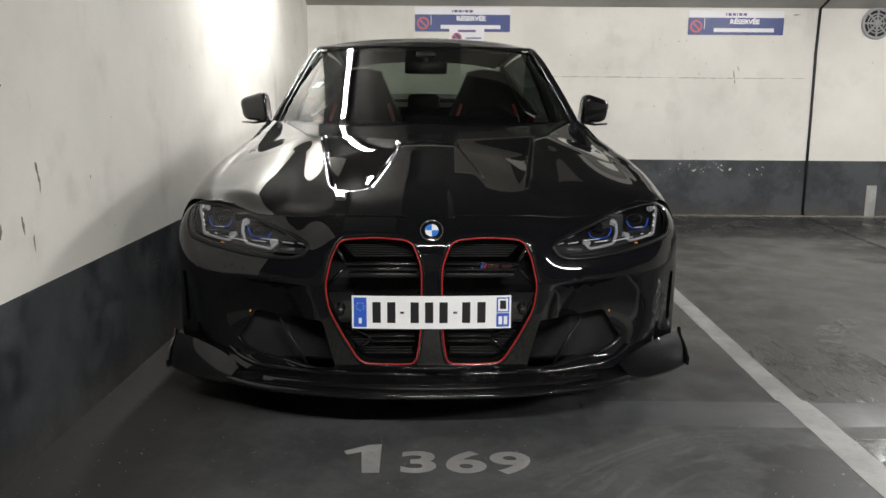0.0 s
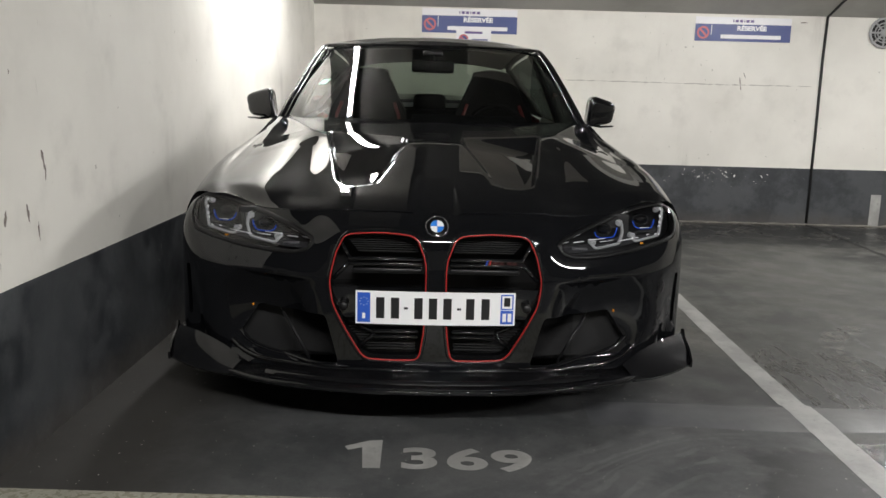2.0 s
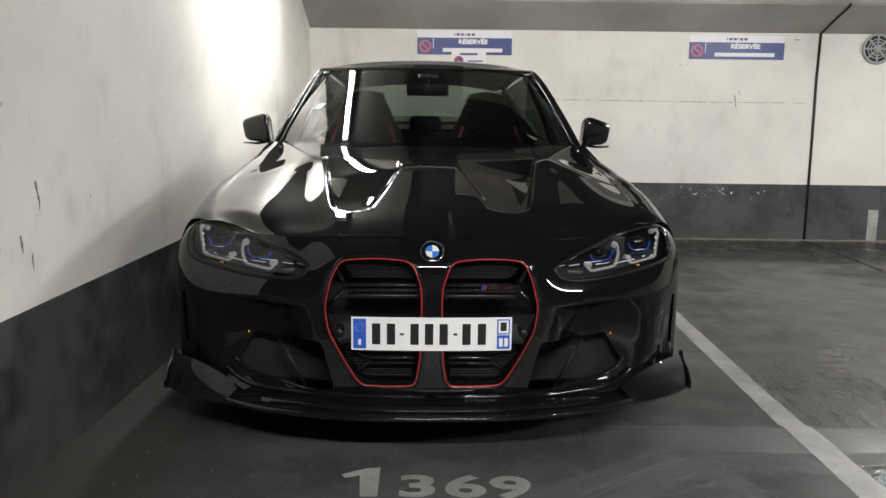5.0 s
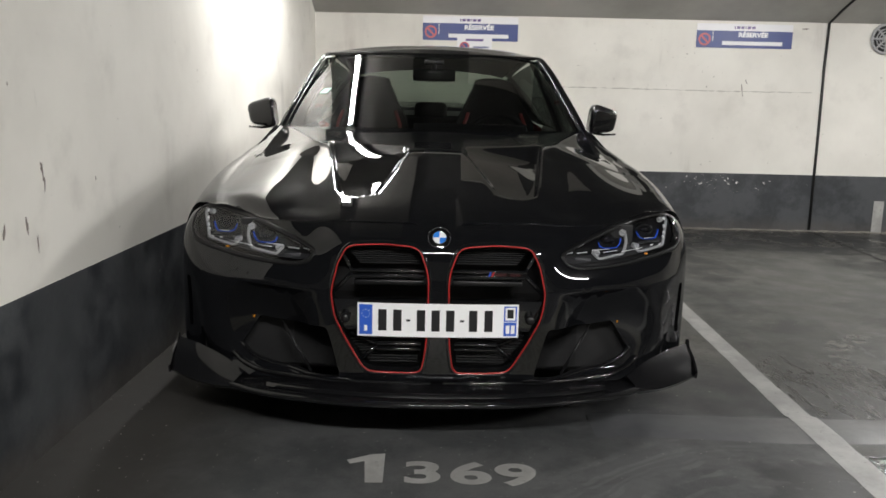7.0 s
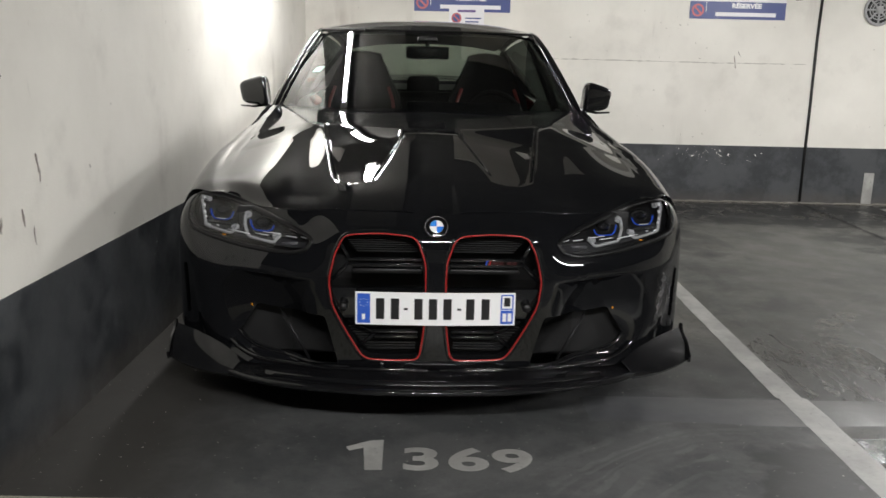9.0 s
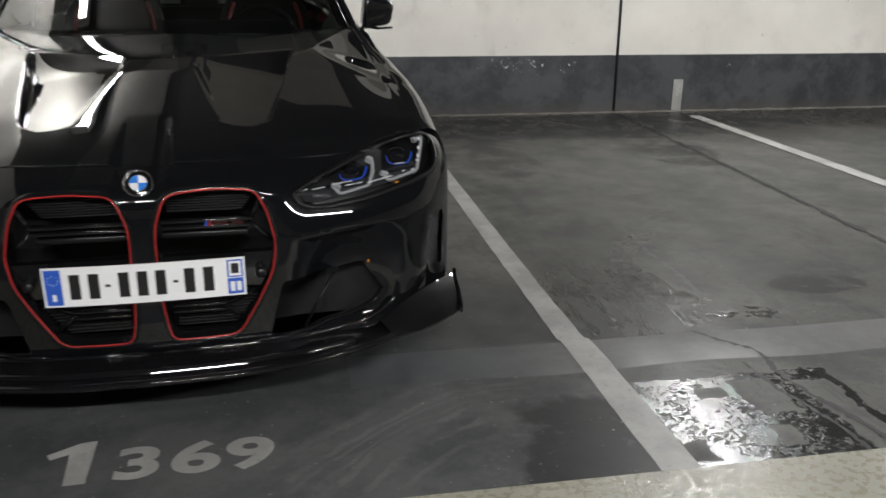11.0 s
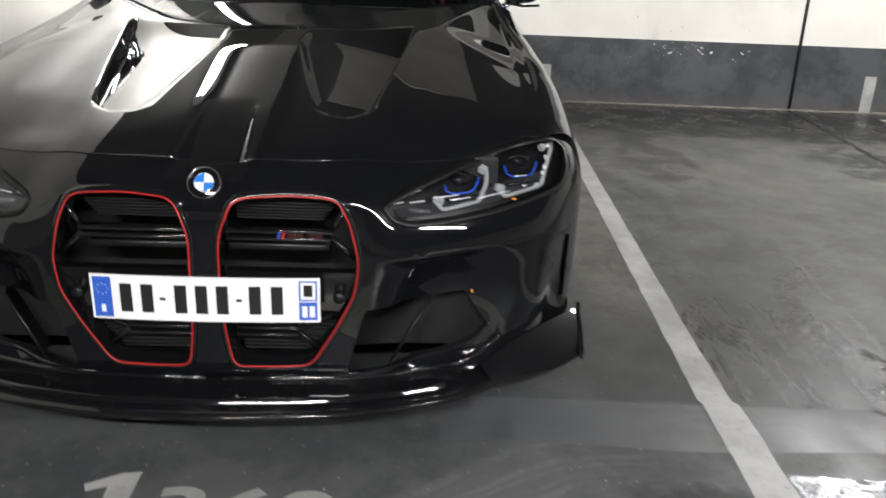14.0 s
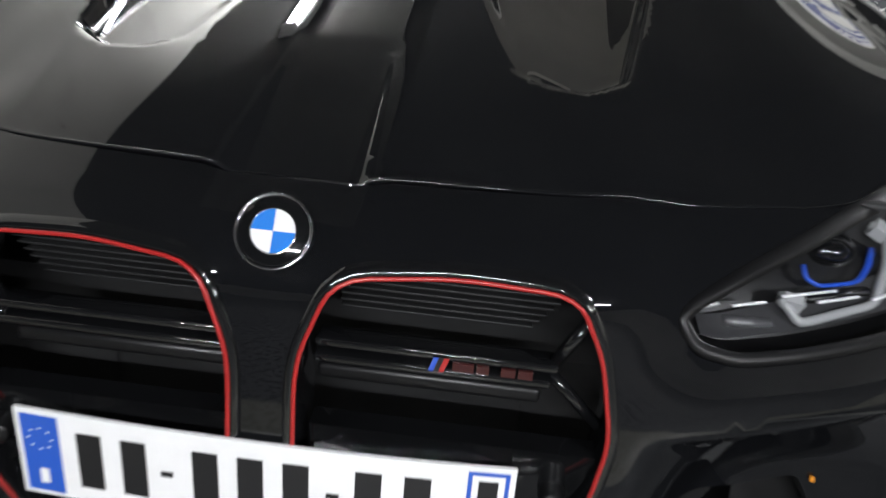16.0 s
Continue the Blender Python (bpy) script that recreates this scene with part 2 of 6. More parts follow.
class Nodes:
    """Shorthand to wire a material's nodes."""

    def __init__(self, name):
        self.mat, self.nt, self.p = material(name)
        self.tc = self.nt.nodes.new("ShaderNodeTexCoord").outputs["Object"]

    def link(self, a, b):
        self.nt.links.new(a, b)

    def scaled(self, v, s, shift=(0, 0, 0)):
        m = self.nt.nodes.new("ShaderNodeMapping")
        m.inputs["Scale"].default_value = s if isinstance(s, tuple) else (s, s, s)
        m.inputs["Location"].default_value = shift
        self.link(v, m.inputs["Vector"])
        return m.outputs[0]

    def noise(self, scale, detail=4, rough=0.55, stretch=(1, 1, 1), warp=0.0, shift=(0, 0, 0)):
        n = self.nt.nodes.new("ShaderNodeTexNoise")
        n.inputs["Scale"].default_value, n.inputs["Detail"].default_value = scale, detail
        n.inputs["Roughness"].default_value, n.inputs["Distortion"].default_value = rough, warp
        self.link(self.scaled(self.tc, stretch, shift), n.inputs["Vector"])
        return n.outputs["Fac"]

    def ramp(self, v, a, b, lo=0.0, hi=1.0):
        m = self.nt.nodes.new("ShaderNodeMapRange")
        m.interpolation_type = "SMOOTHSTEP"
        for k, q in (("From Min", a), ("From Max", b), ("To Min", lo), ("To Max", hi)):
            m.inputs[k].default_value = q
        self.link(v, m.inputs["Value"])
        return m.outputs[0]

    def math(self, op, a, b=None):
        m = self.nt.nodes.new("ShaderNodeMath")
        m.operation, m.use_clamp = op, False
        for k, q in ((0, a), (1, b)):
            if q is None:
                continue
            if isinstance(q, (int, float)):
                m.inputs[k].default_value = q
            else:
                self.link(q, m.inputs[k])
        return m.outputs[0]

    def mix(self, fac, a, b):
        m = self.nt.nodes.new("ShaderNodeMix")
        m.data_type = "RGBA"
        for k, q in (("Factor", fac), ("A", a), ("B", b)):
            if isinstance(q, tuple):
                m.inputs[k].default_value = (*q, 1)
            elif isinstance(q, (int, float)):
                m.inputs[k].default_value = q
            else:
                self.link(q, m.inputs[k])
        return m.outputs["Result"]

    def axis(self, k):
        s = self.nt.nodes.new("ShaderNodeSeparateXYZ")
        self.link(self.tc, s.inputs[0])
        return s.outputs[k]

    def bump(self, h, strength, distance=0.004):
        b = self.nt.nodes.new("ShaderNodeBump")
        b.inputs["Strength"].default_value, b.inputs["Distance"].default_value = strength, distance
        self.link(h, b.inputs["Height"])
        self.link(b.outputs[0], self.p.inputs["Normal"])

    def done(self, color=None, rough=None):
        for k, q in (("Base Color", color), ("Roughness", rough)):
            if q is None:
                continue
            if isinstance(q, (int, float)):
                self.p.inputs[k].default_value = q
            elif isinstance(q, tuple):
                self.p.inputs[k].default_value = (*q, 1)
            else:
                self.link(q, self.p.inputs[k])
        return self.mat


def wall_paint():
    """Off-white paint on shuttered concrete: broad grime, runs and dark specks."""
    k = Nodes("wall_paint")
    col = k.mix(k.ramp(k.noise(0.9, 5), 0.35, 0.7), (0.76, 0.74, 0.68), (0.64, 0.62, 0.565))
    col = k.mix(k.ramp(k.noise(3.2, 6, 0.6), 0.52, 0.75, 0, 0.5), col, (0.55, 0.53, 0.48))
    runs = k.math("MULTIPLY", k.ramp(k.noise(3.4, 5, 0.6, (1, 1, 0.16)), 0.58, 0.72), k.ramp(k.noise(0.8, 3), 0.45, 0.62))
    col = k.mix(k.math("MULTIPLY", runs, 0.55), col, (0.36, 0.33, 0.29))
    specks = k.ramp(k.noise(34, 2, 0.5), 0.735, 0.78)
    specks = k.math("MULTIPLY", specks, k.ramp(k.noise(5, 3), 0.45, 0.6))
    col = k.mix(k.math("MULTIPLY", specks, 0.75), col, (0.2, 0.18, 0.15))
    scuff = k.math("MULTIPLY", k.ramp(k.noise(9, 5, 0.7, (1, 1, 0.3)), 0.66, 0.72), k.ramp(k.noise(1.7, 3), 0.52, 0.62))
    col = k.mix(k.math("MULTIPLY", scuff, 0.7), col, (0.27, 0.24, 0.21))
    k.bump(k.math("ADD", k.noise(14, 6, 0.6), k.math("MULTIPLY", k.noise(160, 3), 0.35)), 0.28, 0.006)
    return k.done(col, k.ramp(k.noise(6, 4), 0.3, 0.7, 0.55, 0.75))


def band_paint():
    """Anthracite plinth paint, scuffed, with chips down to the white."""
    k = Nodes("band_paint")
    col = k.mix(k.ramp(k.noise(2.2, 8, 0.72), 0.42, 0.58), (0.030, 0.033, 0.037), (0.062, 0.066, 0.07))
    low = k.ramp(k.math("ADD", k.axis(2), k.math("MULTIPLY", k.noise(5, 5), 0.18)), 0.08, 0.24, 1, 0)
    col = k.mix(k.math("MULTIPLY", low, 0.55), col, (0.085, 0.075, 0.065))
    haze = k.math("MULTIPLY", k.ramp(k.noise(5.5, 6, 0.7, (1, 1, 0.55)), 0.55, 0.75), 0.5)
    col = k.mix(haze, col, (0.12, 0.125, 0.13))
    chips = k.math("MULTIPLY", k.ramp(k.noise(26, 3, 0.6, (1, 1, 1.6), 1.2), 0.70, 0.715), k.ramp(k.noise(1.35, 2, shift=(1.3, 0.2, 0.4)), 0.55, 0.62))
    chips = k.math("MULTIPLY", chips, k.ramp(k.axis(2), 0.3, 0.36))
    col = k.mix(chips, col, (0.62, 0.61, 0.58))
    k.bump(k.noise(22, 6, 0.6), 0.22, 0.004)
    return k.done(col, k.ramp(k.noise(9, 4), 0.3, 0.7, 0.38, 0.62))


def bay_floor():
    """Grey floor paint with tyre arcs, dust, damp patches and a wet slick by the aisle."""
    k = Nodes("bay_floor")
    u, v = k.axis(0), k.axis(1)

    def blob(cu, cv, ru, rv, ragged=0.5, scale=3.0, soft=0.12):
        """1 inside a ragged oval."""
        d = k.math("ADD", k.math("POWER", k.math("DIVIDE", k.math("SUBTRACT", u, cu), ru), 2), k.math("POWER", k.math("DIVIDE", k.math("SUBTRACT", v, cv), rv), 2))
        d = k.math("ADD", d, k.math("MULTIPLY", k.math("SUBTRACT", k.noise(scale, 6, 0.65), 0.5), ragged * 4))
        return k.ramp(d, 1.0 - soft, 1.0 + soft, 1, 0)

    def ring(cu, cv, r, wide, scale=5.0):
        d = k.math("SQRT", k.math("ADD", k.math("POWER", k.math("SUBTRACT", u, cu), 2), k.math("POWER", k.math("SUBTRACT", v, cv), 2)))
        d = k.math("ADD", d, k.math("MULTIPLY", k.math("SUBTRACT", k.noise(2.0, 4), 0.5), 0.12))
        a = k.math("MULTIPLY", k.ramp(d, r - wide, r - wide * 0.5), k.ramp(d, r + wide * 0.5, r + wide, 1, 0))
        return k.math("MULTIPLY", a, k.ramp(k.noise(scale, 6, 0.7), 0.40, 0.60))

    def spots(scale, cut, hard, shift, stretch=(1, 1, 1), warp=0.0, rough=0.68):
        return k.ramp(k.noise(scale, 8, rough, stretch, warp, shift), cut - hard, cut + hard)

    col = k.mix(k.ramp(k.noise(1.5, 7, 0.66), 0.38, 0.62), (0.072, 0.074, 0.068), (0.118, 0.116, 0.106))
    col = k.mix(k.math("MULTIPLY", spots(0.7, 0.52, 0.06, (3, 1, 0)), 0.5), col, (0.135, 0.132, 0.120))
    col = k.mix(k.math("MULTIPLY", spots(2.0, 0.55, 0.05, (8, 2, 0), (1, 0.8, 1), 0.6), 0.5), col, (0.050, 0.052, 0.049))
    col = k.mix(k.math("MULTIPLY", spots(7.5, 0.57, 0.03, (1, 5, 0), (0.8, 1.3, 1), 0.5), 0.38), col, (0.052, 0.053, 0.050))
    col = k.mix(k.math("MULTIPLY", spots(11, 0.59, 0.025, (6, 3, 0)), 0.35), col, (0.175, 0.172, 0.158))
    col = k.mix(k.math("MULTIPLY", spots(30, 0.60, 0.03, (2, 7, 0)), 0.55), col, (0.030, 0.030, 0.030))
    col = k.mix(k.math("MULTIPLY", spots(6, 0.60, 0.03, (5, 5, 0), (1.6, 0.25, 1)), 0.5), col, (0.045, 0.046, 0.045))
    # the occupied bay's floor is darker and bluer towards the aisle
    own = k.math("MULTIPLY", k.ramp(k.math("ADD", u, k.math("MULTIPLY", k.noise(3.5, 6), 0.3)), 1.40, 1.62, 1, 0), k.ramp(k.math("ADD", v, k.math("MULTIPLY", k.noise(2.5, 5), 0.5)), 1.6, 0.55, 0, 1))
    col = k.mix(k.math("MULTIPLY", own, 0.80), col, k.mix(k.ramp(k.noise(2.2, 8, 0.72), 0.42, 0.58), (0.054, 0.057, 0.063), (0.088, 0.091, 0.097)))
    # darker and rougher towards the left wall
    left_dark = k.ramp(k.math("ADD", u, k.math("MULTIPLY", k.noise(3.0, 5), 0.35)), -0.78, -0.30, 1, 0)
    col = k.mix(k.math("MULTIPLY", left_dark, 0.85), col, (0.034, 0.032, 0.029))
    col = k.mix(k.math("MULTIPLY", k.ramp(u, 1.38, 1.46), 0.34), col, (0.040, 0.045, 0.048))
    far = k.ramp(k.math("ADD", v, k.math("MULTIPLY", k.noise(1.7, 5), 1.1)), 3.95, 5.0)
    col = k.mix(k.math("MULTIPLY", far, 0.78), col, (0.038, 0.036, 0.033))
    # tyre arcs and mop sweeps
    for cu, cv, r, w, a in ((2.85, 0.95, 1.0, 0.05, 0.75), (2.9, 1.0, 1.28, 0.05, 0.45), (2.35, 3.1, 0.95, 0.10, 0.55), (2.5, 2.9, 1.15, 0.05, 0.4), (1.2, -2.2, 2.1, 0.03, 0.4)):
        col = k.mix(k.math("MULTIPLY", ring(cu, cv, r, w), a), col, (0.045, 0.047, 0.047))
    d = k.math("SQRT", k.math("ADD", k.math("POWER", k.math("SUBTRACT", u, 1.13), 2), k.math("POWER", k.math("ADD", v, 0.86), 2)))
    d = k.math("ADD", d, k.math("MULTIPLY", k.math("SUBTRACT", k.noise(2.6, 3), 0.5), 0.15))
    sw = k.ramp(k.math("ADD", k.math("SINE", k.math("MULTIPLY", d, 70)), k.math("MULTIPLY", k.math("SINE", k.math("MULTIPLY", d, 163)), 0.9)), -0.2, 1.1)
    sw = k.math("MULTIPLY", sw, k.math("MULTIPLY", k.math("MULTIPLY", k.ramp(d, 0.60, 0.70), k.ramp(d, 0.98, 1.10, 1, 0)), k.math("MULTIPLY", k.ramp(u, 0.22, 0.50), k.ramp(u, 0.95, 1.15, 1, 0))))
    sw = k.math("MULTIPLY", sw, k.math("MULTIPLY", k.ramp(k.noise(5.0, 7, 0.7), 0.44, 0.56, 0.1, 1.0), k.ramp(v, -0.47, -0.38)))
    col = k.mix(k.math("MULTIPLY", sw, 0.46), col, (0.145, 0.148, 0.150))
    # darker floor beside the line, behind the cement strip
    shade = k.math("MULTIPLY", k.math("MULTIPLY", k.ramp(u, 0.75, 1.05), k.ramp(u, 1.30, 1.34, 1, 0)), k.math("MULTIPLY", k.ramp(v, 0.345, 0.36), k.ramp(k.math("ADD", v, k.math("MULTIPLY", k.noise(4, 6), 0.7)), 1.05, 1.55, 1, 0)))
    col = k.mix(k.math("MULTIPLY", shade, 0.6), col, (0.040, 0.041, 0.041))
    # damp and wet
    def crisp(scale, cut, shift, hard=0.012, warp=0.4):
        return k.ramp(k.noise(scale, 8, 0.68, warp=warp, shift=shift), cut - hard, cut + hard)

    def patchy(u0, u1, v0, v1, rag=0.05, soft=0.012, scale=7.0, shift=(2, 5, 0)):
        """1 inside a ragged-edged rectangle."""
        n = k.math("MULTIPLY", k.math("SUBTRACT", k.noise(scale, 7, 0.66, shift=shift), 0.5), rag * 4)
        uu, vv = k.math("ADD", u, n), k.math("ADD", v, k.math("MULTIPLY", n, -0.8))
        a = k.math("MULTIPLY", k.ramp(uu, u0 - soft, u0 + soft), k.ramp(uu, u1 - soft, u1 + soft, 1, 0))
        return k.math("MULTIPLY", a, k.math("MULTIPLY", k.ramp(vv, v0 - soft, v0 + soft), k.ramp(vv, v1 - soft, v1 + soft, 1, 0)))

    fine = crisp(4.6, 0.48, (0.7, 2.1, 0), 0.02)
    film = crisp(9.0, 0.50, (4.7, 1.1, 0), 0.03)
    damp = k.math("MULTIPLY", patchy(0.98, 1.40, -0.60, -0.03, 0.16, 0.03, 2.2), k.ramp(crisp(2.6, 0.43, (1.7, 3.1, 0), 0.02), 0, 1, 0.45, 1.0))
    damp = k.math("MULTIPLY", damp, k.ramp(crisp(16, 0.36, (0.2, 7.1, 0), 0.02), 0, 1, 0.7, 1.0))
    mop = k.ramp(k.noise(8, 8, 0.72, (1.9, 0.45, 1), 0.9, (4.7, 1.1, 0)), 0.44, 0.56)
    zone = k.math("MAXIMUM", blob(1.60, 0.68, 0.30, 0.50, 0.45, 2.4, 0.5), k.math("MAXIMUM", blob(1.82, 0.50, 0.17, 0.10, 0.3, 9.0, 0.2), blob(1.88, 0.80, 0.06, 0.22, 0.3, 6.0, 0.3)))
    mop = k.math("MULTIPLY", zone, k.ramp(mop, 0, 1, 0.35, 1.0))
    damp = k.math("MAXIMUM", damp, k.math("MULTIPLY", mop, 0.75))
    damp = k.math("MAXIMUM", damp, k.math("MULTIPLY", blob(2.9, 4.45, 1.9, 0.55, 0.6, 2.2), fine))
    damp = k.math("MAXIMUM", damp, k.math("MULTIPLY", blob(3.15, 3.35, 0.30, 0.45, 0.7, 2.5), fine))
    damp = k.math("MAXIMUM", damp, k.math("MULTIPLY", blob(1.86, 3.35, 0.22, 0.60, 0.6, 2.6), k.math("MULTIPLY", fine, 0.8)))
    damp = k.math("MAXIMUM", damp, k.math("MULTIPLY", blob(2.55, 0.72, 0.22, 0.10, 0.5, 5.0), fine))
    damp = k.math("MAXIMUM", damp, k.math("MULTIPLY", blob(2.9, 0.15, 0.45, 0.16, 0.5, 3.0), 0.8))
    # the slick: dark water round a few dry islands
    wet = patchy(1.42, 2.10, -0.60, 0.012, 0.030, 0.006)
    for box_ in ((1.735, 1.87, -0.235, -0.03), (1.715, 1.785, -0.41, -0.300), (1.595, 1.695, -0.125, -0.065), (1.43, 1.495, -0.44, -0.345), (1.955, 2.06, -0.60, -0.06)):
        wet = k.math("MULTIPLY", wet, k.math("SUBTRACT", 1.0, patchy(*box_, 0.022, 0.008, 11.0)))
    scum = k.math("MULTIPLY", crisp(40, 0.53, (3.3, 1.9, 0), 0.03, 1.4), k.ramp(k.noise(7, 5, 0.6), 0.44, 0.56))
    wet = k.math("MULTIPLY", wet, k.ramp(scum, 0, 1, 1, 0.0))
    # wet rim left by a sweep further in
    rim_ = k.math("MULTIPLY", ring(2.40, 0.98, 0.56, 0.085, 9.0), k.math("MULTIPLY", k.ramp(u, 2.15, 2.30, 1, 0), crisp(12, 0.47, (2.2, 8.1, 0), 0.02)))
    rim_ = k.math("MAXIMUM", rim_, k.math("MULTIPLY", blob(2.02, 0.47, 0.20, 0.030, 0.5, 12.0, 0.2), crisp(22, 0.51, (7.2, 3.1, 0), 0.02)))
    wet = k.math("MAXIMUM", wet, rim_)
    both_ = k.math("MAXIMUM", damp, wet)
    col = k.mix(k.math("MULTIPLY", both_, 0.84), col, (0.018, 0.019, 0.020))
    k.link(k.ramp(wet, 0, 1, 0.22, 0.5), k.p.inputs["Specular IOR Level"])
    specks = k.ramp(k.noise(70, 2, 0.5), 0.725, 0.745)
    col = k.mix(k.math("MULTIPLY", specks, 0.8), col, (0.42, 0.41, 0.38))
    rough = k.ramp(k.noise(4, 5), 0.3, 0.7, 0.36, 0.58)
    rough = k.mix(left_dark, rough, (0.75, 0.75, 0.75))
    rough = k.mix(k.math("MULTIPLY", far, 0.8), rough, (0.22, 0.22, 0.22))
    rough = k.mix(k.math("MULTIPLY", damp, 0.7), rough, (0.40, 0.40, 0.40))
    rough = k.mix(k.math("MULTIPLY", mop, 0.7), rough, (0.20, 0.17, 0.17))
    rough = k.mix(wet, rough, (0.085, 0.085, 0.085))
    ripple = k.math("ADD", k.noise(300, 3, 0.7, (1, 1.8, 1)), k.math("MULTIPLY", k.noise(120, 4, 0.7, (0.6, 2.4, 1)), 0.6))
    dry = k.math("ADD", k.math("MULTIPLY", k.noise(30, 5, 0.6), 0.6), k.math("MULTIPLY", k.noise(240, 2), 0.3))
    k.bump(k.math("ADD", k.math("MULTIPLY", ripple, k.math("MAXIMUM", k.math("MULTIPLY", wet, 0.24), k.math("MULTIPLY", mop, 0.7))), k.math("MULTIPLY", dry, k.math("SUBTRACT", 1.0, wet))), 0.20, 0.005)
    warm = k.nt.nodes.new("ShaderNodeVectorMath")
    warm.operation = "MULTIPLY"
    k.link(col, warm.inputs[0])
    warm.inputs[1].default_value = (1.012, 1.0, 0.962)
    return k.done(warm.outputs[0], rough)


def cement_strip():
    """Pale cement beside the line, darker where the car stands."""
    k = Nodes("cement_strip")
    col = k.mix(k.ramp(k.noise(2.4, 8, 0.72), 0.42, 0.6), (0.112, 0.112, 0.109), (0.080, 0.080, 0.078))
    car_side = k.ramp(k.math("ADD", k.axis(0), k.math("MULTIPLY", k.noise(4, 5), 0.5)), 1.12, 1.62, 1, 0)
    col = k.mix(k.math("MULTIPLY", car_side, 0.94), col, (0.070, 0.072, 0.076))
    k.bump(k.noise(45, 5, 0.65), 0.12, 0.004)
    return k.done(col, k.ramp(k.noise(5, 4), 0.3, 0.7, 0.40, 0.55))


def aisle_floor():
    k = Nodes("aisle_floor")
    col = k.mix(k.ramp(k.noise(2.4, 6, 0.6), 0.3, 0.7), (0.25, 0.242, 0.19), (0.33, 0.318, 0.25))
    col = k.mix(k.math("MULTIPLY", k.ramp(k.noise(60, 3), 0.6, 0.75), 0.5), col, (0.2, 0.19, 0.15))
    # out of view past the beige edge, darkened so the bumper mirrors less light
    unseen_lane = k.ramp(k.math("ADD", k.axis(1), k.math("MULTIPLY", k.noise(2.0, 5), 0.08)), -1.00, -0.97, 1, 0)
    col = k.mix(unseen_lane, col, k.mix(k.ramp(k.noise(1.1, 7, 0.66), 0.38, 0.62), (0.046, 0.046, 0.046), (0.080, 0.079, 0.076)))
    k.bump(k.noise(90, 4, 0.6), 0.4, 0.003)
    return k.done(col, k.ramp(k.noise(40, 4), 0.35, 0.65, 0.16, 0.5))


def line_paint():
    """Worn white marking paint."""
    k = Nodes("line_paint")
    col = k.mix(k.ramp(k.noise(5, 6, 0.62), 0.35, 0.7), (0.40, 0.397, 0.376), (0.29, 0.287, 0.271))
    col = k.mix(k.math("MULTIPLY", k.ramp(k.noise(1.6, 7, 0.7), 0.45, 0.6), 0.5), col, (0.20, 0.197, 0.185))
    col = k.mix(k.math("MULTIPLY", k.ramp(k.noise(46, 4, 0.7), 0.58, 0.7), 0.6), col, (0.16, 0.16, 0.155))
    k.bump(k.noise(60, 4), 0.1, 0.002)
    return k.done(col, 0.5)


def ceiling_concrete(name, *tone):
    k = Nodes(name)
    col = k.mix(k.ramp(k.noise(1.1, 6, 0.6), 0.3, 0.7), tone[0], tone[1])
    k.bump(k.noise(40, 5), 0.2, 0.004)
    return k.done(col, 0.8)


def car_paint():
    """Deep black under clear lacquer, with a faint orange peel and a trace of dust."""
    k = Nodes("car_paint")
    k.p.inputs["Specular IOR Level"].default_value = 0.0
    k.p.inputs["Coat Weight"].default_value = 1.0
    k.p.inputs["Coat Roughness"].default_value = 0.012
    k.p.inputs["Coat IOR"].default_value = 1.5
    dust = k.ramp(k.noise(2.2, 6, 0.65), 0.45, 0.8, 0, 0.5)
    col = k.mix(dust, (0.0055, 0.0058, 0.0067), (0.0110, 0.0112, 0.0118))
    return k.done(col, 0.45)


def carbon():
    """Woven carbon fibre under lacquer."""
    k = Nodes("carbon")
    k.p.inputs["Coat Weight"].default_value = 1.0
    k.p.inputs["Coat Roughness"].default_value = 0.02
    k.p.inputs["Specular IOR Level"].default_value = 0.03
    ch = k.nt.nodes.new("ShaderNodeTexChecker")
    ch.inputs["Scale"].default_value = 260
    k.link(k.tc, ch.inputs["Vector"])
    col = k.mix(ch.outputs["Fac"], (0.003, 0.003, 0.0034), (0.009, 0.009, 0.010))
    return k.done(col, 0.38)


M_WALL, M_BAND, M_BAY, M_AISLE = wall_paint(), band_paint(), bay_floor(), aisle_floor()
M_HAUNCH = ceiling_concrete("haunch_concrete", (0.40, 0.39, 0.36), (0.29, 0.285, 0.26))
M_STRIP = cement_strip()
# tones of the added ceiling strips that the car mirrors
M_REFLECTED, M_REFLECTED_PALE = ceiling_concrete("reflected_tone", (0.17, 0.165, 0.15), (0.11, 0.106, 0.098)), ceiling_concrete("pale_reflected_tone", (0.44, 0.42, 0.375), (0.33, 0.315, 0.285))
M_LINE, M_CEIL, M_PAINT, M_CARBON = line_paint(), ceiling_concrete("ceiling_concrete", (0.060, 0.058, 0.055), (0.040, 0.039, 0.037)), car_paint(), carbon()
M_GLOSS = plain("gloss_black", (0.006, 0.0062, 0.0068), 0.06, coat=0.5)
M_SATIN = plain("satin_black", (0.0055, 0.0055, 0.006), 0.36, grain=0.2, spec=0.35)
M_MATTE = plain("matte_black", (0.0050, 0.0050, 0.0054), 0.62, grain=0.2, bump=0.1)
M_DUCT = plain("duct_black", (0.0035, 0.0035, 0.0038), 0.85, grain=0.2)
M_RUBBER = plain("rubber", (0.014, 0.014, 0.015), 0.72, grain=0.25, bump=0.2)
M_RED = plain("red_line", (0.36, 0.016, 0.015), 0.35, coat=0.4)
M_CHROME = plain("chrome", (0.72, 0.73, 0.75), 0.08, 1.0)
